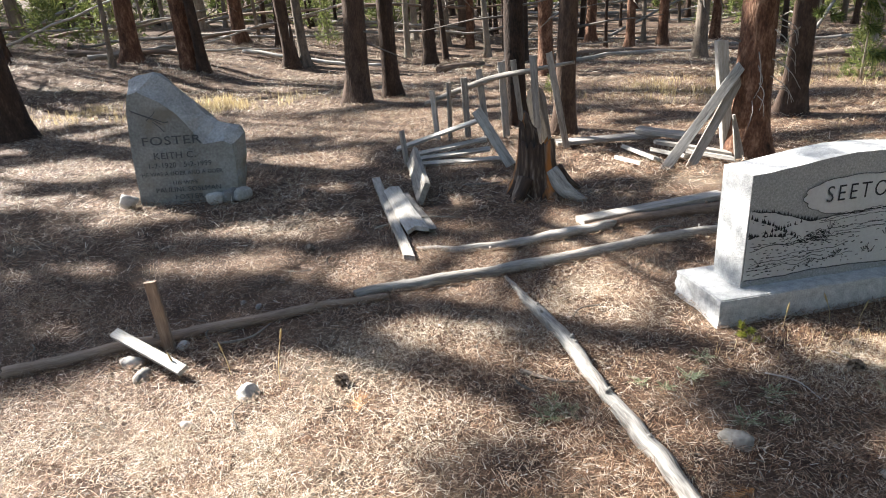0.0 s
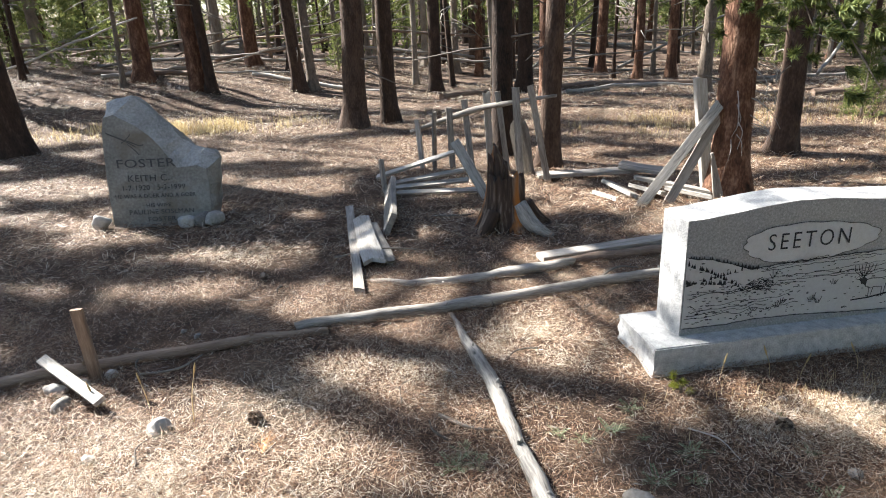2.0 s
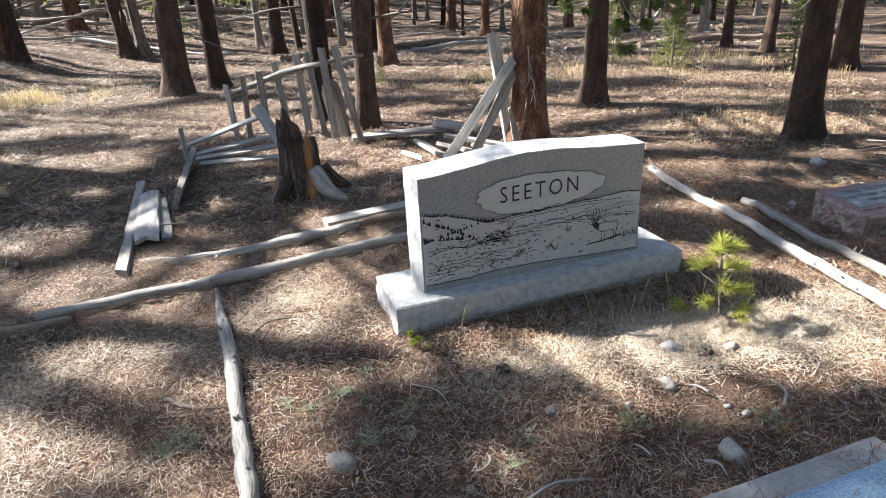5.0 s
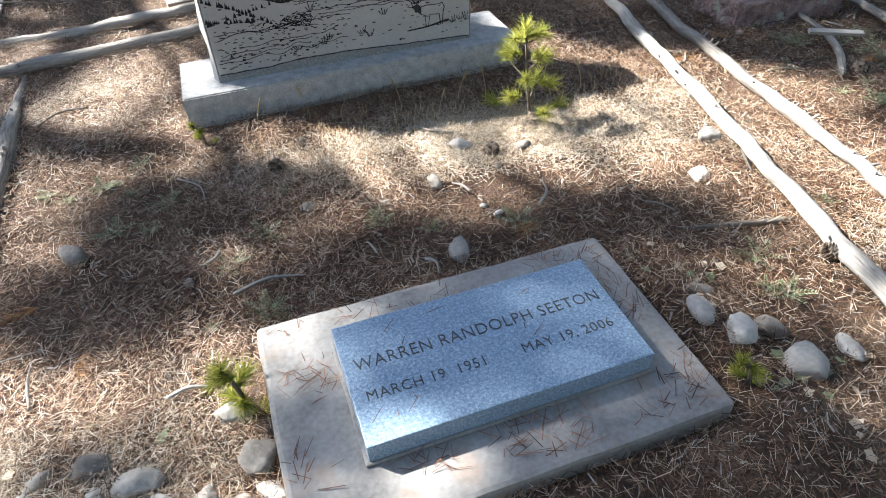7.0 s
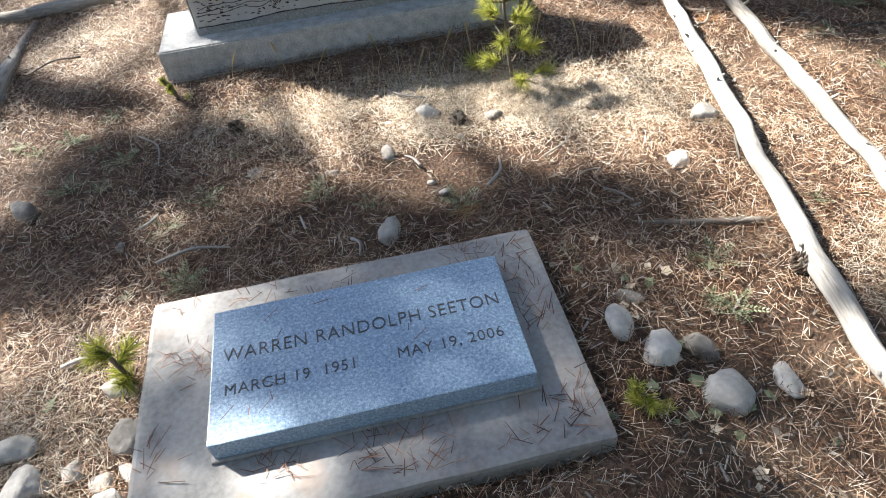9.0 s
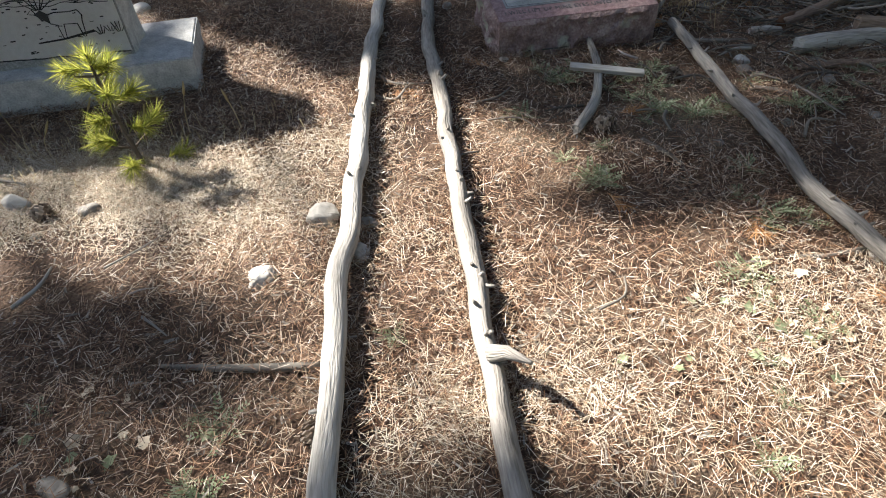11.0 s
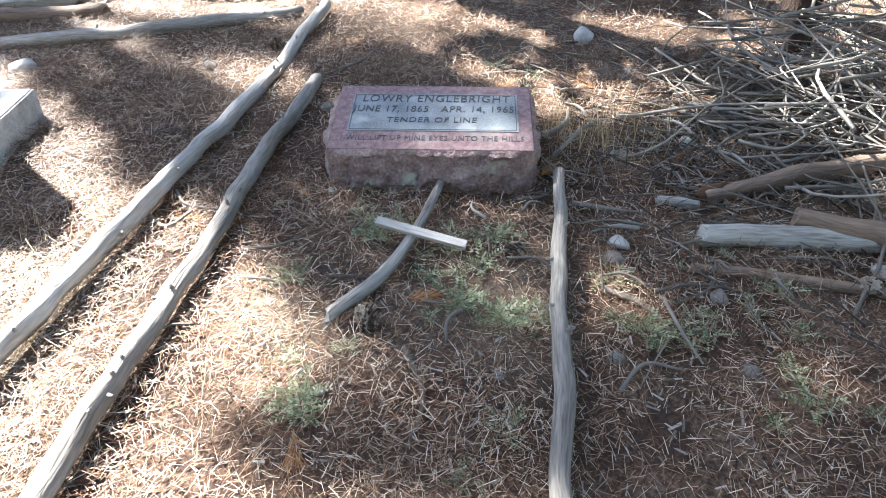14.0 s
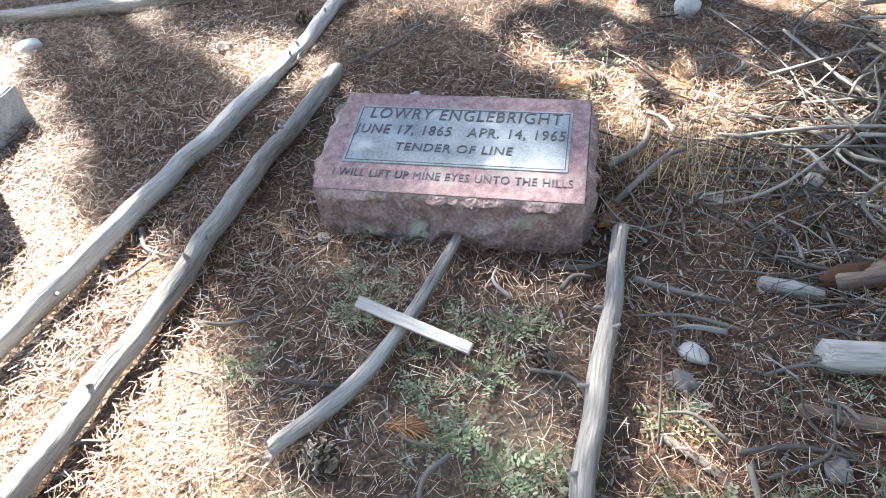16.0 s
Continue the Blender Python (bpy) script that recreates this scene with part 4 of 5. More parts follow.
STONES_ON_GRAVE = ((2.28, 1.66, 0.05), (2.96, 1.68, 0.03), (3.37, 1.66, 0.034), (3.34, 1.31, 0.046), (3.51, 1.45, 0.02), (3.48, 1.5, 0.014), (3.52, 1.84, 0.05), (3.72, 1.78, 0.038), (4.33, 1.59, 0.052), (4.18, 1.41, 0.038), (4.41, 1.45, 0.038), (4.43, 1.56, 0.03), (3.2, 1.62, 0.016), (3.6, 1.7, 0.016), (2.6, 1.45, 0.018), (3.0, 2.1, 0.016), (3.64, 3.1, 0.05), (4.36, 3.15, 0.03))
STONES_BY_STAKE = ((0.75, 2.3, 0.05), (0.56, 2.15, 0.026), (0.24, 2.65, 0.045), (0.31, 2.53, 0.05), (0.33, 2.68, 0.04), (0.42, 2.75, 0.035), (0.9, 2.9, 0.02), (0.7, 3.05, 0.022), (0.62, 3.12, 0.018))
STONES_BY_BOULDER = ((0.37, 4.97, 0.085), (0.27, 4.99, 0.075), (0.18, 4.96, 0.07), (-0.44, 5.0, 0.08))
STONES_BY_MARKER = ((4.88, 2.82, 0.024), (4.99, 2.33, 0.022), (5.07, 2.9, 0.03), (5.82, 2.54, 0.032), (5.74, 2.06, 0.034), (5.96, 1.93, 0.03), (5.83, 3.47, 0.055), (5.09, 1.63, 0.018), (6.37, 2.03, 0.034), (5.58, 1.18, 0.03), (5.76, 2.12, 0.028), (5.45, 1.68, 0.018), (5.7, 1.74, 0.022), (5.97, 1.72, 0.02), (6.05, 2.62, 0.028))
ROCKS = STONES_BY_SLAB + STONES_ON_GRAVE + STONES_BY_STAKE + STONES_BY_BOULDER + STONES_BY_MARKER
for i, (x, y, s) in enumerate(ROCKS):
    s *= 1.12
    ob = part("stone", rock_mesh("stone", i + 1, s * rnd.uniform(0.7, 1.0), s * rnd.uniform(0.55, 0.8), s * (rnd.uniform(0.65, 0.85) if s > 0.075 else rnd.uniform(0.42, 0.62)), 3 if s > 0.03 else 2), M_rock)
    ob.matrix_world = pose(x, y, ground_at(x, y) + s * (0.5 if s > 0.075 else 0.3), 0, 0, rnd.uniform(0, 360))
    tagged(ob, "rounded pale stone lying on the needles" if s > 0.03 else "small pale stone lying on the needles", "stone", "stones round the graves")


# ---- trees ----
def trunk_bm(d, height, lean, seed, seg=16, n=26):
    pts, rad = [], []
    for i in range(n + 1):
        v = (i / n) ** 1.6
        z = v * height - 0.1
        pts.append(Vector((lean[0] * z + 0.05 * vnoise((z * 0.3, seed, 0), 1.0), lean[1] * z + 0.05 * vnoise((z * 0.3, seed, 5), 1.0), z)))
    def radius(z):
        return d / 2 * (1 - 0.75 * z / height) * (1 + 0.55 * math.exp(-max(z, 0) / 0.16))
    bm = bmesh.new()
    grain = bm.verts.layers.float_vector.new("grain")
    rings = []
    for p in pts:
        ring = []
        for k in range(seg):
            a = 2 * math.pi * k / seg
            c, s = math.cos(a), math.sin(a)
            flare = 1 + 0.25 * math.exp(-max(p.z, 0) / 0.15) * math.sin(3 * a + seed)
            r = radius(p.z) * flare * (1 + 0.05 * vnoise((c * 2, s * 2, p.z * 2.5), 1.0, seed) + 0.05 * vnoise((c * 6, s * 6, p.z * 7), 1.0, seed))
            w = bm.verts.new(p + Vector((c * r, s * r, 0)))
            w[grain] = (p.z + seed, c * d / 2, s * d / 2)
            ring.append(w)
        rings.append(ring)
    for a, b in zip(rings, rings[1:]):
        for k in range(seg):
            bm.faces.new((a[k], a[(k + 1) % seg], b[(k + 1) % seg], b[k])).smooth = True
    return bm


def crown_mesh(seed, lo, hi, reach, limbs, tufts, name="crown", nlen=0.16, nwid=0.022, count=9):
    """Limbs with sprays of needles, in a ragged column."""
    r = random.Random(seed)
    leaves, wood = bmesh.new(), bmesh.new()
    for i in range(limbs):
        z = lo + (hi - lo) * (i + r.random()) / limbs
        f = (z - lo) / (hi - lo)
        length = reach * (1 - 0.75 * f) * r.uniform(0.45, 1.1)
        a = i * 2.4 + r.uniform(-0.5, 0.5)
        d = Vector((math.cos(a), math.sin(a), r.uniform(-0.15, 0.35)))
        pts = [Vector((0, 0, z)) + d * length * t + Vector((0, 0, -0.25 * length * t * t)) for t in (0, 0.35, 0.7, 1.0)]
        tube(wood, pts, [0.035, 0.022, 0.008], 5, 0.1, i)
        for _ in range(tufts):
            t = r.uniform(0.3, 1.0)
            p = pts[0].lerp(pts[3], t) + Vector((r.gauss(0, 0.2), r.gauss(0, 0.2), r.gauss(0, 0.12)))
            needles_mesh(leaves, p, Vector((d.x + r.uniform(-0.7, 0.7), d.y + r.uniform(-0.7, 0.7), r.uniform(-0.1, 0.6))), count, nlen, nwid, 1.0, r)
    made = []
    for bm, m, nm in ((leaves, M_leaf, "foliage"), (wood, M_greybark, "limbs")):
        me = bpy.data.meshes.new(nm)
        bm.to_mesh(me)
        bm.free()
        me.materials.append(m)
        made.append(me)
    return made


CROWNS = [crown_mesh(s, 3.6, 10.5, 1.7, 26, 22) for s in (1, 2, 3)]


def dead_twigs(seed, lo, hi, n, d):
    """Bare broken lower branches."""
    r = random.Random(seed)
    bm = bmesh.new()
    for _ in range(n):
        z, a, l = r.uniform(lo, hi), r.uniform(0, 6.28), r.uniform(0.25, 1.0)
        o = Vector((math.cos(a), math.sin(a), r.uniform(-0.5, 0.25)))
        p = Vector((0, 0, z))
        k = Vector((r.uniform(-0.2, 0.2), r.uniform(-0.2, 0.2), r.uniform(-0.3, 0.1)))
        tube(bm, [p, p + o * l * 0.5, p + (o + k) * l], [0.014, 0.009, 0.003], 4, 0.1, r.randint(1, 50))
    return bm


def tree(x, y, d, height=11.0, lean=(0, 0), material=None, seed=0, crown=None, crown_at=(0, 0, 0), crown_scale=1.0, twigs=8, label="tall pine with dark scaly trunk rising from needles", seg=16):
    th = empty("pine_tree", pose(x, y, ground_at(x, y)), label, "tree", "pines of the wood")
    part("trunk", trunk_bm(d, height, lean, seed + 1, seg), material or M_bark, th)
    if seg > 10:
        for k in range(twigs):
            part("dead_branch", dead_twigs(seed * 40 + k, 0.8, 4.5, 1, d), M_twig, th)
    else:
        tagged(part("dead_branchwork", dead_twigs(seed, 0.8, 4.5, twigs, d), M_twig, th), kind="stuff")
    if crown is not None:
        for me in CROWNS[crown]:
            ob = tagged(new(me.name, me), kind="stuff")
            ob.parent = th
            ob.location = (lean[0] * 6 + crown_at[0], lean[1] * 6 + crown_at[1], crown_at[2])
            ob.rotation_euler = (0, 0, seed * 1.3)
            ob.scale = (crown_scale, crown_scale, 1)
    return th


MAIN = (
    # x, y, trunk width, lean, bark
    (-2.86, 8.73, 0.4, (-0.05, 0), M_bark), (1.37, 9.25, 0.32, (0.02, 0), M_bark), (1.85, 9.6, 0.24, (0.01, 0), M_bark),
    (3.24, 6.12, 0.19, (0.03, 0.01), M_bark), (2.92, 6.75, 0.22, (0.0, 0), M_bark), (4.28, 4.78, 0.27, (0.0, 0.01), M_redbark), (5.6, 6.1, 0.23, (0, 0), M_bark),
    (6.32, 4.12, 0.22, (0.01, 0), M_bark), (6.62, 3.38, 0.12, (0.02, 0.03), M_bark), (-3.0, 14.5, 0.36, (0.02, 0), M_redbark), (-1.75, 13.7, 0.32, (-0.04, 0), M_redbark), (-1.45, 13.5, 0.2, (-0.06, 0), M_bark),
)
MAIN_FAR = (
    (-1.2, 17.0, 0.33, (0, 0), M_redbark), (0.16, 14.2, 0.27, (-0.05, 0), M_bark), (0.42, 14.3, 0.2, (-0.03, 0), M_greybark), (2.93, 13.5, 0.26, (0, 0), M_bark), (3.08, 17.5, 0.17, (0, 0), M_greybark),
    (3.79, 16.7, 0.18, (0.01, 0), M_greybark), (4.56, 12.6, 0.3, (0, 0), M_bark), (7.42, 16.5, 0.26, (0.03, 0), M_redbark), (7.6, 14.5, 0.2, (0, 0), M_redbark), (8.36, 14.5, 0.22, (0.01, 0), M_redbark),
    (7.38, 11.1, 0.22, (0.01, 0), M_greybark), (11.26, 11.7, 0.16, (0, 0), M_greybark), (4.3, 16.3, 0.2, (0, 0), M_redbark), (4.41, 10.5, 0.24, (0, 0), M_redbark), (9.85, 9.3, 0.15, (0, 0), M_bark), (9.96, 8.5, 0.17, (0.04, 0), M_bark))
MAIN = MAIN + MAIN_FAR
TREES = []
for i, (x, y, d, ln, mt) in enumerate(MAIN):
    TREES.append(tree(x, y, d, 11.0, ln, mt, i * 3 + 1, crown=i % 3 if y > 11 and i % 2 == 0 else None, twigs=10,
         label={M_bark: "tall pine with dark scaly trunk rising from needles", M_redbark: "tall pine with reddish scaly trunk", M_greybark: "tall pine with pale grey-brown trunk"}[mt]))

# the wood behind, all round
placed = [(x, y) for x, y, *_ in MAIN]
fr = random.Random(21)
count = 0
while count < 170:
    x, y = fr.uniform(-26, 34), fr.uniform(9, 46)
    far = math.hypot(x - 3, y - 2)
    if far < 15 or any(math.hypot(x - a, y - b) < 1.0 for a, b in placed):
        continue
    placed.append((x, y))
    count += 1
    tree(x, y, fr.uniform(0.14, 0.32), 12, (fr.uniform(-0.03, 0.03), 0), fr.choice((M_bark, M_redbark, M_greybark)), 100 + count, crown=count % 3 if far > 21 or count % 4 == 0 else None, crown_at=(0, 0, -2.2 if far > 23 else 0), crown_scale=1.1, twigs=12, seg=10, label="distant pine trunk in the wood behind")
thin = 0
while thin < 110:
    x, y = fr.uniform(-12, 19), fr.uniform(11, 26)
    if not 14 < math.hypot(x - 2.5, y - 0.5) < 25 or any(math.hypot(x - a, y - b) < 0.5 for a, b in placed):
        continue
    placed.append((x, y))
    thin += 1
    tree(x, y, fr.uniform(0.07, 0.15), 9, (fr.uniform(-0.06, 0.06), 0), fr.choice((M_bark, M_greybark)), 400 + thin, crown=thin % 3 if thin % 5 == 0 else None, crown_at=(0, 0, -2), crown_scale=0.7, twigs=16, seg=8, label="thin bare pine with dead lower branches behind")
# pines added out of view: crowns dim the sky, left trunks cast shadow stripes
for x, y in ((-4.5, -3), (0, -4), (4, -5), (8.5, -2), (10.5, 1.5), (10, 5), (12, 6), (-1, -8), (7, -8), (2, -3.2), (6.4, -3.0), (9.2, 0.4), (8.6, 3.2), (9.4, 6.6), (-2.6, -1.4), (5, -8), (10, -5), (11.5, 3.4), (-3, -6), (2.4, -6.5), (-8.2, 9.97), (-5.0, 10.2), (-9.5, 12.5)):
    count += 1
    TREES.append(tree(x, y, 0.26, 11, (0, 0), M_bark, 100 + count, crown=count % 3 if y < 7 and x > -5 else None, crown_scale=1.5, twigs=8))

# unseen pines added behind and to the right; their crowns cut down sky light
sr = random.Random(33)
ring = 0
while ring < 30:
    x, y = sr.uniform(-9, 24), sr.uniform(-18, 3)
    if (y > -3.5 and x < 9) or any(math.hypot(x - a, y - b) < 1.5 for a, b in placed):
        continue
    placed.append((x, y))
    ring += 1
    tree(x, y, sr.uniform(0.2, 0.34), 12, (sr.uniform(-0.02, 0.02), 0), sr.choice((M_bark, M_redbark)), 700 + ring, crown=ring % 3, crown_at=(0, 0, sr.uniform(-1.2, 0.6)), crown_scale=1.7, twigs=8, seg=10, label="unseen pine added so its dense crown blocks sky light")


def shade_bough_mesh(seed, sprays=600):
    """A flat dense bough of needle sprays, about a metre across, added out of view to cast shade."""
    r = random.Random(seed)
    bm = bmesh.new()
    for _ in range(sprays):
        a, q = r.uniform(0, 6.28), math.sqrt(r.random())
        q *= 0.75 + 0.35 * vnoise((math.cos(a) * 1.5, math.sin(a) * 1.5, seed), 1.0)
        p = Vector((math.cos(a) * q, math.sin(a) * q, r.gauss(0, 0.16)))
        needles_mesh(bm, p, (math.cos(a), math.sin(a), r.uniform(-0.2, 0.6)), 8, 0.13, 0.04, 1.0, r)
    me = bpy.data.meshes.new("bough")
    bm.to_mesh(me)
    bm.free()
    me.materials.append(M_leaf)
    return me


SHADE_BOUGHS = [shade_bough_mesh(s) for s in (4, 5, 6)]
THIN = [shade_bough_mesh(s, 210) for s in (7, 8, 9)]
# shaded spots on the ground (x, y, half-width along x and y); unseen boughs are added to shade them, h is their height
SHADE_MARKER = ((6.1, 2.0, 0.35, 0.35), (5.1, 2.45, 0.35, 0.2), (4.45, 2.55, 0.2, 0.25), (5.3, 1.47, 0.42, 0.11), (5.75, 1.55, 0.25, 0.3), (6.25, 1.4, 0.35, 0.3), (5.3, 2.6, 0.5, 0.3), (5.9, 2.3, 0.35, 0.45), (5.2, 2.95, 0.45, 0.16), (6.0, 1.15, 0.5, 0.28), (4.3, 3.4, 0.4, 0.2), (5.0, 3.15, 0.35, 0.18), (4.6, 0.72, 0.3, 0.12), (6.2, 2.3, 0.4, 0.5), (6.45, 1.8, 0.4, 0.5), (6.5, 2.9, 0.3, 0.3), (4.85, 2.6, 0.25, 0.3), (4.25, 2.9, 0.2, 0.3), (4.9, 4.1, 0.5, 0.16), (6.0, 3.9, 0.6, 0.14))
SHADE_SLAB = ((2.4, 1.42, 0.36, 0.18), (3.42, 0.85, 0.42, 0.32), (3.6, 0.42, 0.5, 0.2), (2.47, 1.8, 0.25, 0.28), (2.7, 1.78, 0.38, 0.25), (3.1, 1.3, 0.5, 0.24), (3.7, 1.27, 0.45, 0.22))
SHADE_BOULDER = ((1.0, 4.5, 0.5, 0.22), (-0.3, 4.1, 0.7, 0.3), (0.6, 4.9, 0.5, 0.2), (-1.4, 4.9, 0.7, 0.4), (0.2, 5.7, 0.6, 0.2), (-0.9, 3.4, 0.6, 0.5), (0.2, 3.9, 0.6, 0.16), (1.3, 4.65, 0.5, 0.3), (-0.2, 3.3, 0.8, 0.45), (0.5, 3.2, 0.5, 0.3), (0.92, 3.0, 0.4, 0.2), (1.2, 2.86, 0.3, 0.12), (0.3, 4.5, 0.8, 0.2), (-0.8, 4.3, 0.6, 0.4), (0.9, 5.3, 0.7, 0.2), (-1.0, 5.8, 0.8, 0.3), (1.1, 3.75, 0.4, 0.1))
SHADE_STAKE = ((0.2, 2.85, 0.5, 0.2), (0.62, 2.7, 0.3, 0.13), (0.95, 2.72, 0.25, 0.09), (1.17, 2.57, 0.17, 0.07), (1.35, 2.86, 0.25, 0.06), (1.7, 2.68, 0.22, 0.05), (2.05, 2.45, 0.2, 0.06), (2.35, 2.25, 0.2, 0.05), (-0.3, 2.7, 0.4, 0.3))
SHADE_FENCE = ((1.5, 3.75, 0.45, 0.14), (1.9, 4.7, 0.3, 0.3), (1.75, 5.6, 0.5, 0.25), (1.5, 5.4, 0.6, 0.25), (3.3, 3.4, 0.45, 0.16), (2.0, 4.05, 0.5, 0.16), (3.0, 4.4, 0.4, 0.22), (2.3, 5.0, 0.55, 0.26), (1.9, 6.0, 0.8, 0.4), (3.9, 5.3, 0.7, 0.3), (5.4, 5.2, 0.8, 0.3), (7.2, 4.9, 0.8, 0.3))
SHADE_FAR = ((-2.6, 9.0, 1.4, 0.5), (-3.4, 11.5, 1.6, 0.5), (-1.0, 8.2, 1.0, 0.4), (1.2, 10.9, 1.2, 0.3), (1.0, 6.5, 0.8, 0.2), (4.4, 6.4, 0.8, 0.25), (0.2, 7.0, 1.2, 0.35), (3.4, 7.3, 1.2, 0.35), (6.2, 7.0, 1.2, 0.35), (9.0, 7.0, 1.2, 0.35), (-2.4, 7.4, 1.2, 0.45), (1.6, 8.6, 1.4, 0.3), (3.0, 10.6, 1.6, 0.35), (5.2, 12.6, 1.6, 0.3))
SHADE = SHADE_MARKER + SHADE_SLAB + SHADE_BOULDER + SHADE_STAKE + SHADE_FENCE + SHADE_FAR
DAPPLE = ((1.42, 2.32, 0.2, 0.08), (1.65, 2.12, 0.2, 0.08), (1.88, 1.93, 0.2, 0.09), (4.0, 0.6, 0.35, 0.22), (6.0, 1.7, 0.4, 0.35), (2.45, 0.8, 0.4, 0.25), (2.95, 0.68, 0.2, 0.3), (3.95, 0.95, 0.3, 0.3), (4.06, 1.22, 0.24, 0.2), (5.1, 2.1, 0.4, 0.25), (5.3, 1.7, 0.3, 0.15), (5.5, 2.0, 0.3, 0.3), (2.0, 2.35, 0.3, 0.12), (4.8, 3.5, 0.5, 0.2), (1.6, 1.7, 0.3, 0.2))
for i, (px, py, rx, ry) in enumerate(SHADE + DAPPLE):
    h = 5.2 + (i * 7 % 11) * 0.25
    q = Vector((px, py, 0)) + SUN_TO * (h / SUN_TO.z)
    th = min(TREES, key=lambda o: (o.location.xy - q.xy).length)
    ob = new("bough", (SHADE_BOUGHS if i < len(SHADE) else THIN)[i % 3])
    ob.parent = th
    ob.matrix_basis = Matrix.Translation(q - th.location) @ Matrix.Diagonal((rx * 1.15, ry * 1.15, 0.5, 1))
    # added limb, also unseen, that ties the shading bough to the nearest trunk
    a = Vector((0, 0, q.z - 0.3))
    e = q - th.location
    part("limb", tube(bmesh.new(), catmull([a, a.lerp(e, 0.5) + Vector((0, 0, 0.12)), e], 8), [0.04, 0.03, 0.012], 6, 0.1, i), M_greybark, th)


# ---- small plants ----
def sapling(x, y, height, tufts, seed, label):
    th = empty("pine_sapling", pose(x, y, ground_at(x, y)), label, "sapling", "pine saplings")
    r = random.Random(seed)
    stem = catmull([(0, 0, -0.02), (-0.02 * height / 0.35, 0, height * 0.5), (-0.03, 0.01, height * 0.92)], 10)
    part("stem", tube(bmesh.new(), stem, [0.007, 0.006, 0.004], 6, 0.15, seed), M_greybark, th)
    for k in range(tufts):
        f = (k + 0.4) / tufts
        p = stem[int(f * 10)]
        a = k * 2.4
        reach = height * (0.44 - 0.32 * f) * r.uniform(0.6, 1.2)
        d = Vector((math.cos(a), math.sin(a), 0.25))
        tip = p + d * reach + Vector((0, 0, 0.06 * height))
        if k == tufts - 1:
            p, tip, d = stem[8], stem[10], Vector((0, 0, 1))
        part("twig", tube(bmesh.new(), [p, p.lerp(tip, 0.6) - Vector((0, 0, 0.01)), tip], [0.004, 0.003, 0.002], 5, 0.1, k), M_greybark, th)
        bm = bmesh.new()
        needles_mesh(bm, tip, d, 170, min(0.06, height * 0.3), 0.0026, 1.0, r)
        part("needle_tuft", bm, M_young, th)
    return th


sapling(3.83, 1.97, 0.38, 15, 3, "small bright green pine sapling beside the headstone")
sapling(2.735, 0.97, 0.17, 6, 4, "tiny green pine seedling beside the slab")
sapling(3.79, 0.66, 0.1, 4, 5, "tiny green pine seedling beside the slab")
sapling(2.66, 2.2, 0.09, 4, 6, "tiny green pine seedling by the headstone base")


def weed_mesh(seed):
    r = random.Random(seed)
    bm = bmesh.new()
    for k in range(9):
        a = k * 2.4 + r.uniform(-0.4, 0.4)
        l = r.uniform(0.03, 0.065)
        d = Vector((math.cos(a), math.sin(a), r.uniform(0.2, 0.7)))
        s = Vector((-d.y, d.x, 0))
        for j in range(7):
            p = d * l * (j + 1) / 7
            p.z -= 0.25 * l * (j / 7) ** 2
            for side in (-1, 1):
                w = l * 0.24 * (1 - 0.08 * j)
                o = s * side * w + d * w * 0.5
                n = d * 0.0035
                bm.faces.new([bm.verts.new(v) for v in (p, p + o * 0.6 + n, p + o, p + o * 0.6 - n)])
    me = bpy.data.meshes.new("weed")
    bm.to_mesh(me)
    bm.free()
    me.materials.append(M_weed)
    return me


WEEDS = [weed_mesh(s) for s in range(4)]
WEED_SPOTS = ((4.97, 2.19, 0.06), (4.9, 2.08, 0.07), (5.12, 2.19, 0.06), (5.42, 2.15, 0.07), (5.25, 1.92, 0.07), (5.48, 1.79, 0.06), (5.57, 1.85, 0.04), (5.03, 1.57, 0.06), (5.8, 1.94, 0.08), (6.0, 1.98, 0.07), (5.43, 1.4, 0.06), (5.44, 3.08, 0.1), (5.33, 2.08, 0.06),
              (3.4, 2.15, 0.15), (3.7, 1.2, 0.25), (2.6, 1.75, 0.25), (2.3, 1.85, 0.15), (3.0, 1.5, 0.25), (4.0, 1.0, 0.2), (6.1, 1.6, 0.1), (5.84, 1.8, 0.06), (5.2, 1.1, 0.15), (2.35, 2.05, 0.12), (1.75, 2.1, 0.2))
for i in range(100):
    cx, cy, sd = rnd.choice(WEED_SPOTS)
    x, y = rnd.gauss(cx, sd), rnd.gauss(cy, sd)
    if 2.75 < x < 3.75 and 0.5 < y < 1.22 or 2.55 < x < 4.0 and 2.28 < y < 2.75 or 4.95 < x < 5.6 and 2.3 < y < 2.72:
        continue
    ob = new("weed_plant", WEEDS[i % 4])
    s = rnd.uniform(0.4, 1.1)
    ob.matrix_world = pose(x, y, ground_at(x, y) + 0.004, 0, 0, rnd.uniform(0, 360)) @ Matrix.Diagonal((s, s, s, 1))
    tagged(ob, "small ferny grey-green weed growing through needles", "weed", "weeds among the graves")


def grass(cx, cy, sx, sy, n, lo, hi, w, seed, label, name="dry_grass"):
    g = np.random.default_rng(seed)
    x, y = g.normal(cx, sx, n), g.normal(cy, sy, n)
    if n > 1000:
        keep = lattice(x, y, 3.1, seed) + 0.6 * lattice(x, y, 9, seed + 1) > 0.12
        x, y = x[keep], y[keep]
        n = len(x)
    a = g.uniform(0, 6.283, n)
    h = g.uniform(lo, hi, n)
    vec = np.stack([np.cos(a) * h * 0.35, np.sin(a) * h * 0.35, h], -1)
    side = np.stack([-np.sin(a), np.cos(a), np.zeros(n)], -1)
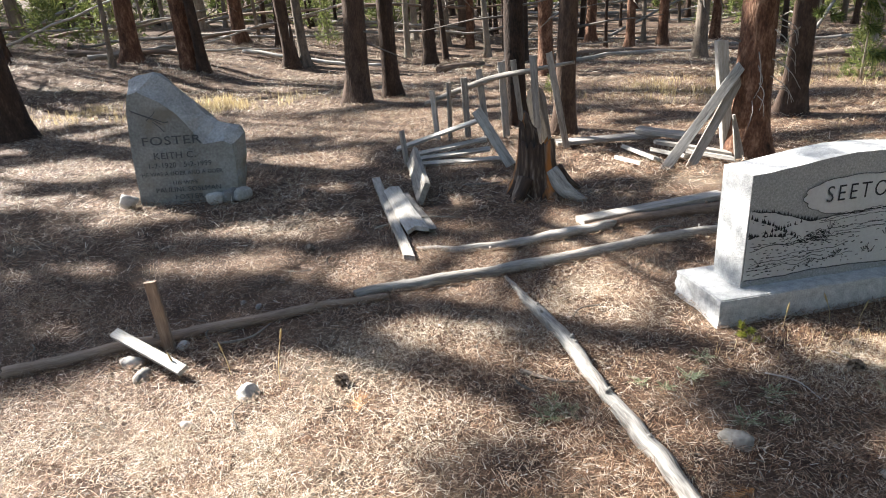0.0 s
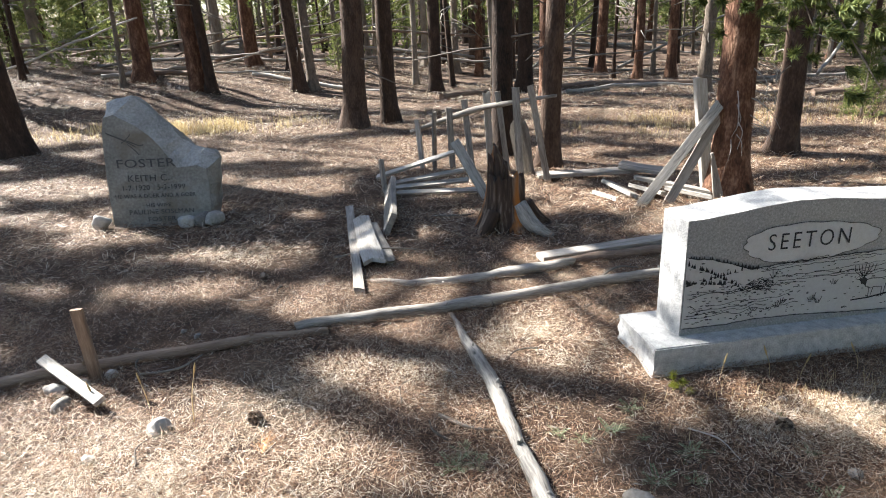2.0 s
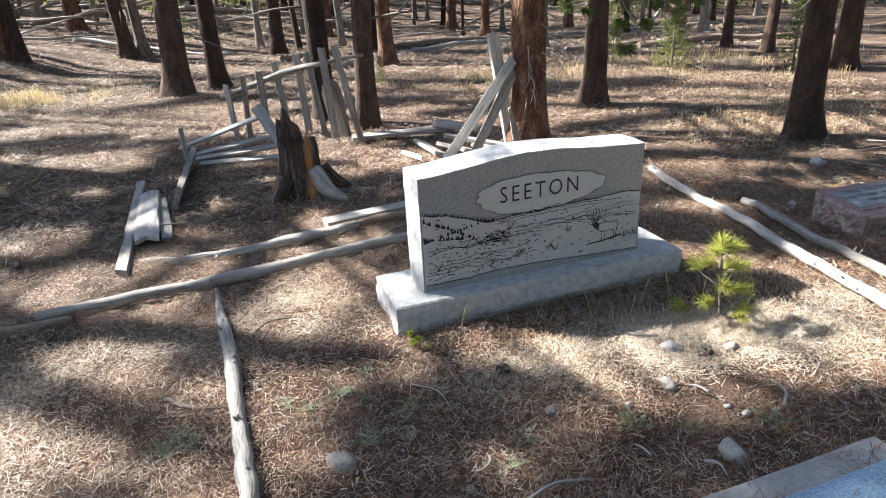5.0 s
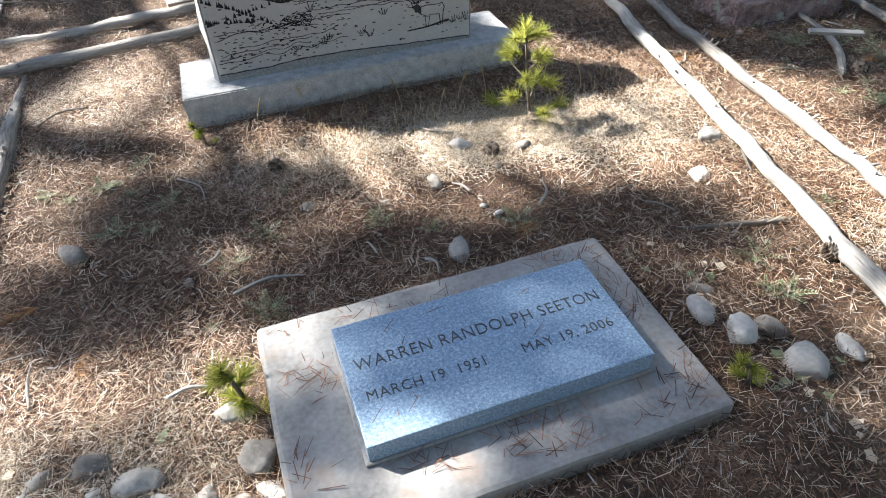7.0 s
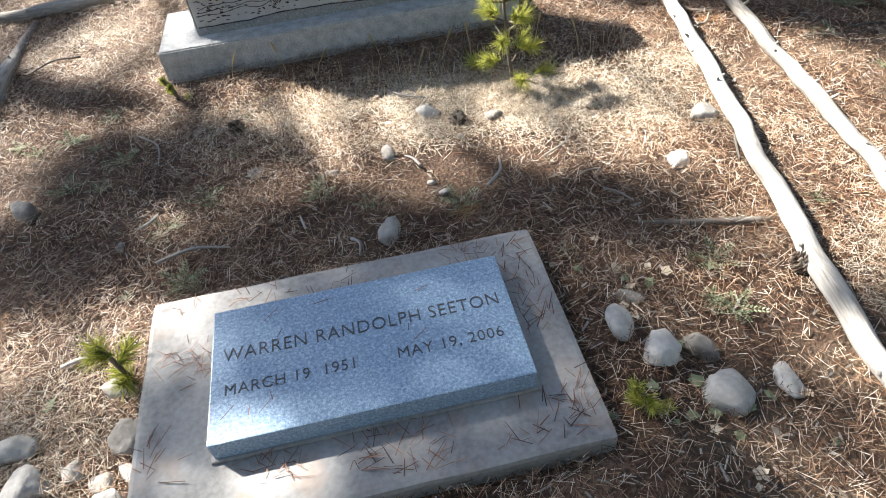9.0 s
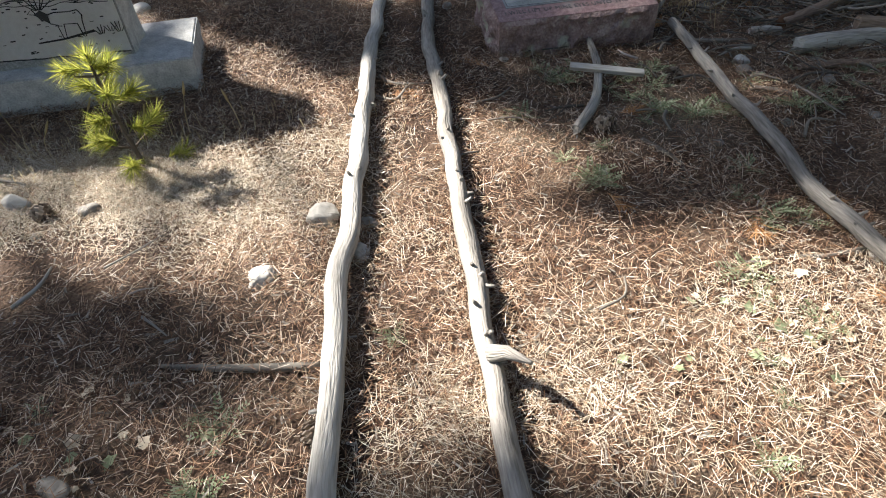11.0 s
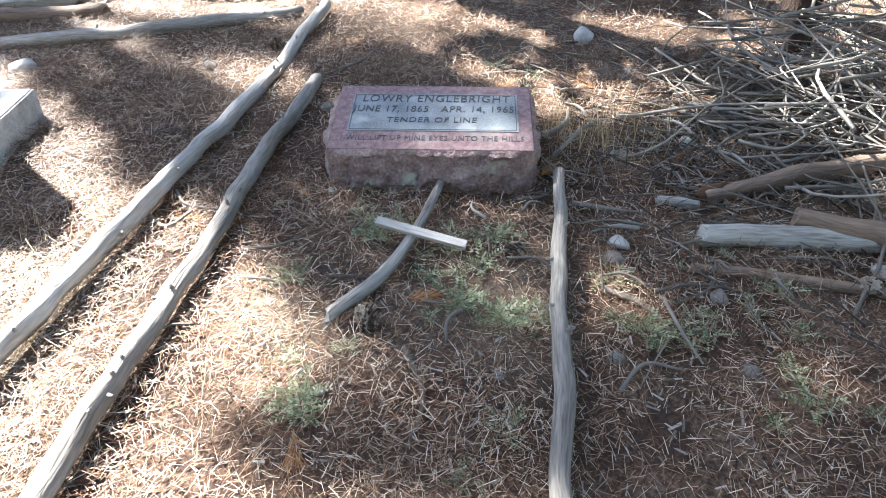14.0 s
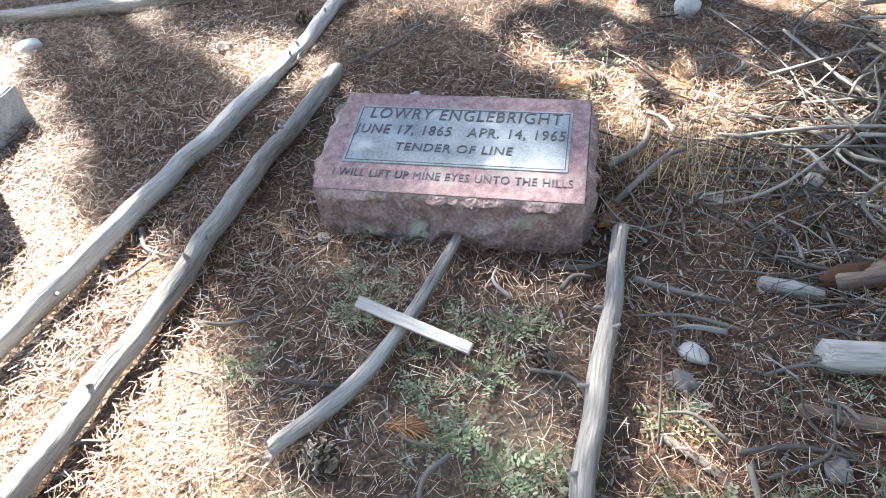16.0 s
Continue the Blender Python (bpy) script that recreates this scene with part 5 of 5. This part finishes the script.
    pos = np.stack([x, y, gz(x, y)], -1)
    return blades(name, pos, vec, np.full(n, w), side, M_grass, label, "grass")


grass(-1.3, 10.0, 1.0, 0.35, 5000, 0.04, 0.15, 0.005, 1, "tufts of dry golden grass behind the boulder")
grass(5.6, 8.0, 0.8, 0.4, 3000, 0.03, 0.11, 0.0045, 2, "tufts of dry golden grass among the pines")
grass(8.8, 7.8, 1.2, 1.3, 3600, 0.03, 0.12, 0.005, 3, "dry golden grass among the pines")
grass(3.5, 2.08, 0.45, 0.07, 420, 0.02, 0.06, 0.0018, 4, "short dry grass along the headstone base")
grass(5.78, 2.62, 0.12, 0.1, 160, 0.04, 0.14, 0.0018, 5, "dry grass tuft beside the marker")
grass(6.6, 4.6, 0.6, 0.4, 1500, 0.02, 0.09, 0.003, 6, "dry grass behind the brush pile")


def stalk(x, y, h, lean, seed):
    p = catmull([(0, 0, -0.01), (lean * 0.3, 0, h * 0.5), (lean, 0.01, h)], 8)
    th = empty("dry_grass_stalk", pose(x, y, ground_at(x, y)), "single dry pale grass stalk with a seed head", "grass", "dry stalks")
    part("stem", tube(bmesh.new(), p, [0.0016, 0.0014, 0.001], 5, 0.1, seed), M_grass, th)
    d = (p[-1] - p[-2]).normalized()
    part("seed_head", tube(bmesh.new(), [p[-1] - d * 0.012, p[-1], p[-1] + d * 0.02, p[-1] + d * 0.035], [0.001, 0.004, 0.0035, 0.001], 6, 0.3, seed), M_grass, th)


for i, (x, y, h, ln) in enumerate(((0.86, 2.33, 0.2, 0.03), (0.66, 2.47, 0.11, -0.02), (0.46, 2.5, 0.08, -0.02), (2.85, 2.27, 0.07, 0.02), (3.05, 2.26, 0.1, -0.02), (3.16, 2.24, 0.06, 0.03), (3.4, 2.24, 0.08, -0.02), (3.62, 2.2, 0.08, 0.03), (3.72, 2.15, 0.12, -0.01), (3.82, 2.08, 0.1, 0.02), (3.94, 2.12, 0.13, 0.02), (4.1, 2.1, 0.1, -0.02), (3.52, 2.12, 0.06, 0.02))):
    stalk(x, y, h, ln, i)


# ---- cones, clumps, twigs and leaves ----
def cone_mesh(seed):
    bm = bmesh.new()
    for k in range(60):
        f = k / 60
        a = k * 2.4
        r = 0.022 * math.sin(math.pi * (0.12 + 0.86 * f)) + 0.003
        p = Vector((math.cos(a) * r, math.sin(a) * r, 0.05 * f))
        o = Vector((math.cos(a), math.sin(a), 0.5)).normalized()
        s = Vector((-math.sin(a), math.cos(a), 0))
        q = [p - o * 0.01 - s * 0.003, p - o * 0.01 + s * 0.003, p + o * 0.004 + s * 0.006, p + o * 0.004 - s * 0.006]
        up = Vector((0, 0, 0.0022))
        lo = [bm.verts.new(v) for v in q]
        hi = [bm.verts.new(v + up) for v in q]
        bm.faces.new(hi)
        bm.faces.new(lo[::-1])
        for j in range(4):
            bm.faces.new((lo[j], lo[(j + 1) % 4], hi[(j + 1) % 4], hi[j]))
    me = bpy.data.meshes.new("pine_cone")
    bm.to_mesh(me)
    bm.free()
    me.materials.append(M_cone)
    return me


CONE = cone_mesh(1)
for x, y in ((5.15, 1.83), (5.51, 2.09), (5.7, 2.92), (5.59, 2.98), (4.55, 3.35), (4.3, 0.95), (3.6, 1.75), (5.15, 1.8), (6.3, 1.95), (2.9, 1.95), (1.1, 2.3), (1.9, 3.9), (0.9, 3.7)):
    ob = new("pine_cone", CONE)
    ob.matrix_world = pose(x, y, ground_at(x, y) + 0.022, rnd.uniform(60, 100), 0, rnd.uniform(0, 360))
    tagged(ob, "dry brown pine cone lying on needles", "pine cone", "pine cones")
for i, (x, y) in enumerate(((5.31, 1.9), (5.62, 2.48), (5.79, 3.05), (6.05, 2.81), (6.0, 2.52), (5.08, 1.47), (4.64, 2.18), (5.6, 1.37), (5.65, 0.94), (5.51, 1.06), (3.55, 1.34), (2.35, 1.2), (4.9, 3.4), (5.5, 3.0), (1.15, 2.15), (4.88, 2.35), (2.15, 1.45), (5.35, 1.3))):
    bm = bmesh.new()
    rr = random.Random(i)
    needles_mesh(bm, (0, 0, 0.012), (math.cos(i), math.sin(i), 0.15), 90, 0.075, 0.0022, 0.8, rr)
    for v in bm.verts:
        v.co.z = max(v.co.z * 0.4, 0.0) + 0.008
    ob = part("dead_needle_clump", bm, M_rust)
    ob.location = (x, y, ground_at(x, y))
    tagged(ob, "rust-coloured clump of dead pine needles", "pine needles", "dead needle clumps")


def twig(pts, r, seed, label="thin bare grey twig lying on needles", name="twig", material=M_twig):
    p = catmull([Vector((x, y, ground_at(x, y) + z)) for x, y, z in pts], 10)
    return tagged(part(name, tube(bmesh.new(), p, [r, r * 0.85, r * 0.45], 6, 0.2, seed), material), label, "twig", "fallen twigs")


TWIGS_BY_MARKER = ((((5.25, 1.75, 0.01), (5.3, 1.62, 0.012), (5.28, 1.5, 0.01)), 0.006), (((5.55, 1.2, 0.015), (5.45, 1.2, 0.012), (5.38, 1.22, 0.01)), 0.008), (((5.66, 2.28, 0.02), (5.75, 2.25, 0.02), (5.85, 2.24, 0.015)), 0.007), (((5.5, 2.3, 0.015), (5.57, 2.29, 0.03), (5.62, 2.33, 0.03)), 0.007), (((5.05, 2.36, 0.02), (5.2, 2.34, 0.025), (5.4, 2.36, 0.02)), 0.003), (((5.62, 2.5, 0.02), (5.72, 2.62, 0.05), (5.78, 2.7, 0.02)), 0.008), (((5.6, 2.62, 0.02), (5.68, 2.7, 0.03), (5.7, 2.8, 0.02)), 0.01), (((5.7, 1.95, 0.01), (5.78, 1.9, 0.012), (5.83, 1.82, 0.01)), 0.009))
TWIGS_ELSEWHERE = ((((4.3, 1.13, 0.012), (4.12, 1.16, 0.015), (3.98, 1.2, 0.01)), 0.011), (((4.55, 2.3, 0.02), (4.6, 2.24, 0.02), (4.72, 2.22, 0.02)), 0.006), (((4.5, 2.2, 0.012), (4.58, 2.14, 0.02), (4.63, 2.2, 0.03)), 0.007), (((4.42, 1.52, 0.02), (4.36, 1.45, 0.03), (4.33, 1.36, 0.02)), 0.006), (((0.55, 2.7, 0.02), (0.7, 2.72, 0.02), (0.78, 2.82, 0.02)), 0.006), (((4.8, 3.05, 0.01), (4.95, 3.2, 0.02), (5.0, 3.4, 0.01)), 0.006), (((1.75, 2.2, 0.01), (1.85, 2.1, 0.015), (1.95, 2.08, 0.01)), 0.008), (((2.7, 3.25, 0.02), (2.85, 3.35, 0.05), (3.0, 3.4, 0.02)), 0.007), (((1.3, 3.95, 0.02), (1.6, 3.97, 0.05), (1.9, 3.95, 0.02)), 0.006), (((2.0, 4.7, 0.02), (2.2, 4.62, 0.03), (2.3, 4.7, 0.02)), 0.008))
for i, (pts, r) in enumerate(TWIGS_BY_MARKER + TWIGS_ELSEWHERE):
    twig(pts, r, i)
tw = random.Random(19)
for i in range(90):
    cx, cy, sx, sy = ((5.95, 2.55, 0.25, 0.25), (5.75, 2.0, 0.2, 0.3), (5.2, 1.9, 0.3, 0.4), (3.2, 1.5, 0.7, 0.4), (1.2, 2.9, 0.8, 0.6), (6.1, 2.35, 0.2, 0.3))[i % 6]
    x, y = tw.gauss(cx, sx), tw.gauss(cy, sy)
    if 2.55 < x < 4.05 and 2.25 < y < 2.75 or 2.75 < x < 3.78 and 0.5 < y < 1.22 or 4.93 < x < 5.62 and 2.3 < y < 2.72:
        continue
    a, l, bend = tw.uniform(0, 6.283), tw.uniform(0.05, 0.2), tw.uniform(-0.5, 0.5)
    dx, dy = math.cos(a) * l / 2, math.sin(a) * l / 2
    twig(((x - dx, y - dy, 0.022), (x - dy * bend, y + dx * bend, 0.03), (x + dx, y + dy, 0.022)), tw.uniform(0.002, 0.006), 100 + i, material=M_palewood if i % 3 == 0 else M_twig)
g = np.random.default_rng(31)
n = 11000
x, y = g.uniform(0.2, 6.9, n), g.uniform(0.35, 4.5, n)
a = g.uniform(0, 6.283, n)
ln = g.uniform(0.006, 0.035, n)
vec = np.stack([np.cos(a) * ln, np.sin(a) * ln, g.normal(0, 0.004, n)], -1)
side = np.stack([-np.sin(a), np.cos(a), g.normal(0, 0.3, n)], -1)
blades("bark_chips", np.stack([x, y, gz(x, y) + 0.012], -1), vec, g.uniform(0.0015, 0.006, n), side, M_twig, "scattered bark chips and broken twigs on the needles", "bark chips")
for i in range(85):
    x, y = rnd.choice(((rnd.gauss(3.95, 0.12), rnd.gauss(0.63, 0.1)), (rnd.gauss(5.15, 0.2), rnd.gauss(1.05, 0.09)), (rnd.gauss(5.5, 0.15), rnd.gauss(1.03, 0.1)), (rnd.gauss(3.9, 0.12), rnd.gauss(0.95, 0.1)), (rnd.gauss(2.35, 0.2), rnd.gauss(0.8, 0.12))))
    bm = bmesh.new()
    s = rnd.uniform(0.01, 0.022)
    bm.faces.new([bm.verts.new((math.cos(k * math.pi / 5) * s * (0.8 + 0.4 * vnoise((k * 2.3, i, 1), 1.7) if k % 2 == 0 else 0.6), math.sin(k * math.pi / 5) * s * (0.9 + 0.5 * vnoise((k * 1.9, i, 4), 1.7) if k % 2 == 0 else 0.6), 0.008 * vnoise((k, i, 0), 1.3))) for k in range(10)])
    ob = part("dry_leaf", bm, (M_straw, M_weed, M_straw, M_weed)[i % 4])
    ob.matrix_world = pose(x, y, ground_at(x, y) + 0.016, rnd.uniform(-25, 25), rnd.uniform(-25, 25), rnd.uniform(0, 360))
    tagged(ob, ("small pale dry lobed leaf on the needles", "small grey-green lobed leaf on the needles", "small straw-coloured lobed leaf on the needles", "small pale green lobed leaf on the needles")[i % 4], "leaf", "dry leaves")

# ---- brush pile beside the marker ----
log_thing("rotten_split_log", [(6.02, 2.31), (6.3, 2.4), (6.75, 2.52)], [0.03, 0.038, 0.042], M_brownwood, "split rotten brown log in the brush pile", 51, rough=0.3, knots=2, jag=2)
rot = bpy.data.objects["rotten_split_log"]
part("rotten_end", tube(bmesh.new(), catmull([(6.0, 2.305, 0.03), (6.03, 2.315, 0.03), (6.07, 2.325, 0.03)], 6), [0.01, 0.022, 0.024], 11, 0.6, 9, jag=4), M_rotten, rot, "orange rotten end")
log_thing("cut_log", [(5.97, 2.13), (6.25, 2.13), (6.6, 2.1)], [0.036, 0.037, 0.038], M_palewood, "pale barkless cut log beside the brush pile", 52, rough=0.08, knots=2)
log_thing("cut_log", [(6.2, 2.17), (6.45, 2.1), (6.8, 2.0)], [0.03, 0.04, 0.04], M_brownwood, "brown weathered log beside the brush pile", 53, rough=0.2, knots=2, bow=[0.04, 0.02, 0])
log_thing("wood_chunk", [(5.89, 2.3), (5.95, 2.29), (6.0, 2.285)], [0.018, 0.022, 0.018], M_palewood, "short bleached chunk of wood", 54, n=12, knots=0, jag=2)
log_thing("dead_branch", [(5.92, 2.03), (6.15, 2.0), (6.5, 1.93)], [0.014, 0.018, 0.016], M_brownwood, "dark dead branch beside the brush pile", 55, knots=4)
brush = empty("brush_pile", None, "tangled pile of bare grey dead branches under pine", "brush pile")
br = random.Random(8)
for i in range(190):
    x, y = br.gauss(6.55, 0.27), br.gauss(2.82, 0.25)
    a = br.uniform(-1.5, 1.5) + (math.pi if br.random() < 0.4 else 0)
    l = br.uniform(0.2, 0.75)
    z = br.uniform(0.02, 0.05) + 0.3 * math.exp(-((x - 6.7) ** 2 + (y - 3.0) ** 2) / 0.12) * br.random()
    d = Vector((math.cos(a), math.sin(a), br.uniform(-0.1, 0.35)))
    k = Vector((-d.y, d.x, 0)) * br.uniform(-0.7, 0.7)
    p = Vector((x, y, z + 0.02))
    pts = catmull([p - d * l / 2, p + k * l * 0.4, p + d * l / 2 + Vector((0, 0, 0.04))], 7)
    for q in pts:
        q.z = max(q.z, 0.015)
    r = br.uniform(0.0018, 0.0072)
    part("branch", tube(bmesh.new(), pts, [r, r * 0.8, r * 0.35], 5, 0.15, i), M_twig, brush)
bm = bmesh.new()
for i in range(1100):
    x, y = br.gauss(6.35, 0.33), br.gauss(2.72, 0.36)
    a, l = br.uniform(0, 6.283), br.uniform(0.06, 0.25)
    p = Vector((x, y, br.uniform(0.015, 0.03) + 0.1 * br.random() * math.exp(-((x - 6.65) ** 2 + (y - 2.9) ** 2) / 0.1)))
    d = Vector((math.cos(a), math.sin(a), br.uniform(-0.05, 0.12)))
    tube(bm, [p, p + d * l * 0.5 + Vector((0, 0, 0.01)), p + d * l], [0.003, 0.002, 0.001], 3, 0.0, i)
tagged(part("brushwood", bm, M_twig, brush), kind="stuff")

# ---- low green limb of the red pine ----
limb_tree = TREES[5]
lr = random.Random(12)
for i, (ex, ey, ez) in enumerate(((-0.35, -0.5, 1.38), (0.15, -0.6, 1.15), (0.45, -0.7, 0.98), (0.75, -0.6, 1.05), (0.3, -0.8, 1.3), (0.85, -0.75, 1.3), (-0.1, -0.4, 1.5), (0.6, -0.5, 1.5), (-0.5, -0.45, 1.2), (1.05, -0.7, 1.05), (1.2, -0.8, 1.25), (0.4, -0.9, 0.85))):
    a, e = Vector((0, 0, 1.75)), Vector((ex, ey, ez))
    p = catmull([a, a.lerp(e, 0.5) + Vector((0, 0, 0.15)), e], 10)
    limb = part("green_limb", tube(bmesh.new(), p, [0.012, 0.008, 0.003], 5, 0.15, i), M_greybark, limb_tree, "low drooping green limb")
    for k in range(12):
        q = p[lr.randint(4, 10)] + Vector((lr.gauss(0, 0.09), lr.gauss(0, 0.09), lr.gauss(0, 0.07)))
        bm = bmesh.new()
        needles_mesh(bm, q, e - a + Vector((lr.uniform(-0.6, 0.6), lr.uniform(-0.6, 0.6), lr.uniform(-0.1, 0.8))), 130, 0.075, 0.009, 1.0, lr)
        part("needle_tuft", bm, M_leaf, limb)
for i in range(16):
    z, a = lr.uniform(0.45, 1.1), lr.uniform(-2.2, 0.3)
    d = Vector((math.cos(a), math.sin(a), lr.uniform(-0.8, -0.1)))
    p = Vector((0, 0, z)) + d * 0.12
    part("dead_twig", tube(bmesh.new(), catmull([p, p + d * 0.1 + Vector((0.02, 0, -0.02)), p + d * 0.16 + Vector((lr.uniform(-0.05, 0.05), 0, -0.1))], 7), [0.004, 0.003, 0.0015], 4, 0.1, i), M_palewood, limb_tree)

# ---- fallen trunks and young growth behind ----
def fallen(a, b, r, seed, material=M_wood, label="fallen bare trunk lying on the forest floor"):
    r *= 0.7
    n = 16
    pts = []
    for i in range(n + 1):
        p = Vector(a).lerp(Vector(b), i / n)
        pts.append(Vector((p.x, p.y, ground_at(p.x, p.y) + p.z + r * 0.8 + 0.03 * vnoise((i * 0.4, seed, 0), 1.0))))
    tagged(part("fallen_log", tube(bmesh.new(), pts, [r, r * 0.9, r * 0.6], 8, 0.2, seed), material), label, "fallen log", "fallen logs")


FALLEN_NEAR = (((-4.6, 15.6, 0), (-1.9, 14.9, 0.05), 0.1), ((-4.0, 14.9, 0), (-2.4, 15.6, 0.1), 0.09), ((4.9, 13.0, 0), (9.5, 12.4, 0), 0.09), ((5.2, 12.0, 0), (8.8, 12.6, 0), 0.07), ((2.9, 12.2, 0), (3.9, 12.9, 0), 0.09), ((7.5, 15.5, 0.2), (11.5, 17.0, 1.5), 0.05), ((8.8, 10.2, 0), (12.5, 9.6, 0), 0.1), ((9.0, 13.5, 0), (13.0, 12.6, 0), 0.08), ((7.5, 10.3, 0), (9.4, 11.0, 0), 0.07), ((10.5, 12.5, 0.1), (14, 15.5, 1.6), 0.05))
FALLEN_FAR = (((1.2, 16.0, 0.9), (5.5, 16.6, 1.0), 0.05), ((1.0, 17.0, 0.4), (6.0, 16.2, 0.5), 0.06), ((-1.5, 18.5, 0.5), (2.5, 17.5, 0.8), 0.05), ((5.5, 16.0, 0.2), (8.5, 18.0, 2.0), 0.05), ((-8, 17, 0.1), (-4.5, 19, 0.6), 0.06), ((-2.5, 20, 0.2), (1.5, 21, 1.2), 0.06), ((3, 20, 0.2), (8, 21.5, 1.6), 0.06), ((6.5, 19, 0.8), (12, 19.5, 0.9), 0.05))
for i, (a, b, r) in enumerate(FALLEN_NEAR + FALLEN_FAR):
    fallen(a, b, r, i + 3, M_brownwood if i % 2 == 0 else M_wood)

fl = random.Random(41)
for i in range(34):
    x, y, a, l = fl.uniform(-9, 16), fl.uniform(15, 25), fl.uniform(-0.5, 0.5), fl.uniform(2, 5)
    up = fl.choice((0, 0.1, 0.5, 1.2))
    fallen((x, y, 0.05), (x + math.cos(a) * l, y + math.sin(a) * l, 0.05 + up), fl.uniform(0.03, 0.07), 60 + i, fl.choice((M_palewood, M_wood, M_brownwood)))


def bush_mesh(seed):
    r = random.Random(seed)
    bm = bmesh.new()
    for _ in range(260):
        a, z = r.uniform(0, 6.283), r.random()
        q = (1 - z) ** 0.8 * 0.55 * math.sqrt(r.random()) + 0.03
        needles_mesh(bm, (math.cos(a) * q, math.sin(a) * q, z * 1.8 + 0.05), (math.cos(a), math.sin(a), 0.6), 7, 0.13, 0.02, 1.0, r)
    me = bpy.data.meshes.new("young_crown")
    bm.to_mesh(me)
    bm.free()
    me.materials.append(M_far)
    return me


BUSH = [bush_mesh(s) for s in (1, 2, 3)]
fr2 = random.Random(77)
spots = [(0.9, 16.5, 0.6), (7.2, 8.4, 0.35), (7.6, 7.6, 0.55), (7.9, 8.0, 0.4), (3.9, 8.6, 0.2), (9.2, 7.2, 0.5)]
while len(spots) < 190:
    x, y = fr2.uniform(-22, 28), fr2.uniform(14, 36)
    if math.hypot(x - 3, y - 2) > 16.5:
        spots.append((x, y, fr2.uniform(0.6, 2.2)))
for i, (x, y, s) in enumerate(spots):
    th = empty("young_pine", pose(x, y, ground_at(x, y), 0, 0, i * 40), "young bushy green pine in the undergrowth", "tree", "young pines")
    th.scale = (s, s, s)
    ob = new("crown", BUSH[i % 3])
    ob.parent = th
    if i < 6:
        part("stem", tube(bmesh.new(), [Vector((0, 0, -0.05)), Vector((0, 0, 0.8)), Vector((0, 0, 1.7))], [0.03, 0.02, 0.006], 6, 0.1, i), M_greybark, th)


# ---- dry straw, pale to brighten the sunlit spots ----
def straw(cx, cy, sx, sy, n, seed):
    g = np.random.default_rng(seed)
    x, y = g.normal(cx, sx, n), g.normal(cy, sy, n)
    keep = ~((x > 2.55) & (x < 4.02) & (y > 2.28)) & ~((x > 2.76) & (x < 3.76) & (y > 0.5) & (y < 1.24)) & (g.random(n) < 0.55 + 0.6 * lattice(x, y, 6, 6))
    x, y = x[keep], y[keep]
    n = len(x)
    a, tilt, ln = g.uniform(0, 6.283, n), g.normal(0.05, 0.3, n), g.uniform(0.01, 0.045, n)
    vec = np.stack([np.cos(a) * np.cos(tilt), np.sin(a) * np.cos(tilt), np.sin(tilt)], -1) * ln[:, None]
    side = np.stack([-np.sin(a), np.cos(a), g.normal(0, 0.4, n)], -1)
    side /= np.linalg.norm(side, axis=1)[:, None]
    pos = np.stack([x, y, gz(x, y) + g.uniform(0.006, 0.018, n) + np.maximum(0, -vec[:, 2])], -1)
    blades("dry_straw", pos, vec, g.uniform(0.0007, 0.0014, n), side, M_straw, "dry straw and needles, coloured pale to brighten sunlit ground", "straw")


# patches follow where the sun falls; their pale colour adds to its brightness
for i, (cx, cy, sx, sy, n) in enumerate(((3.75, 1.87, 0.4, 0.1, 34000), (3.3, 1.96, 0.3, 0.08, 16000), (4.1, 1.75, 0.16, 0.14, 9000), (0.6, 1.95, 0.5, 0.25, 32000), (4.5, 1.15, 0.1, 0.3, 8000), (5.15, 0.95, 0.35, 0.14, 16000), (2.2, 2.65, 0.14, 0.2, 8000), (2.35, 0.9, 0.2, 0.18, 12000), (0.6, 4.1, 0.35, 0.12, 6000), (1.5, 2.5, 0.3, 0.12, 9000))):
    straw(cx, cy, sx, sy, n, 50 + i)
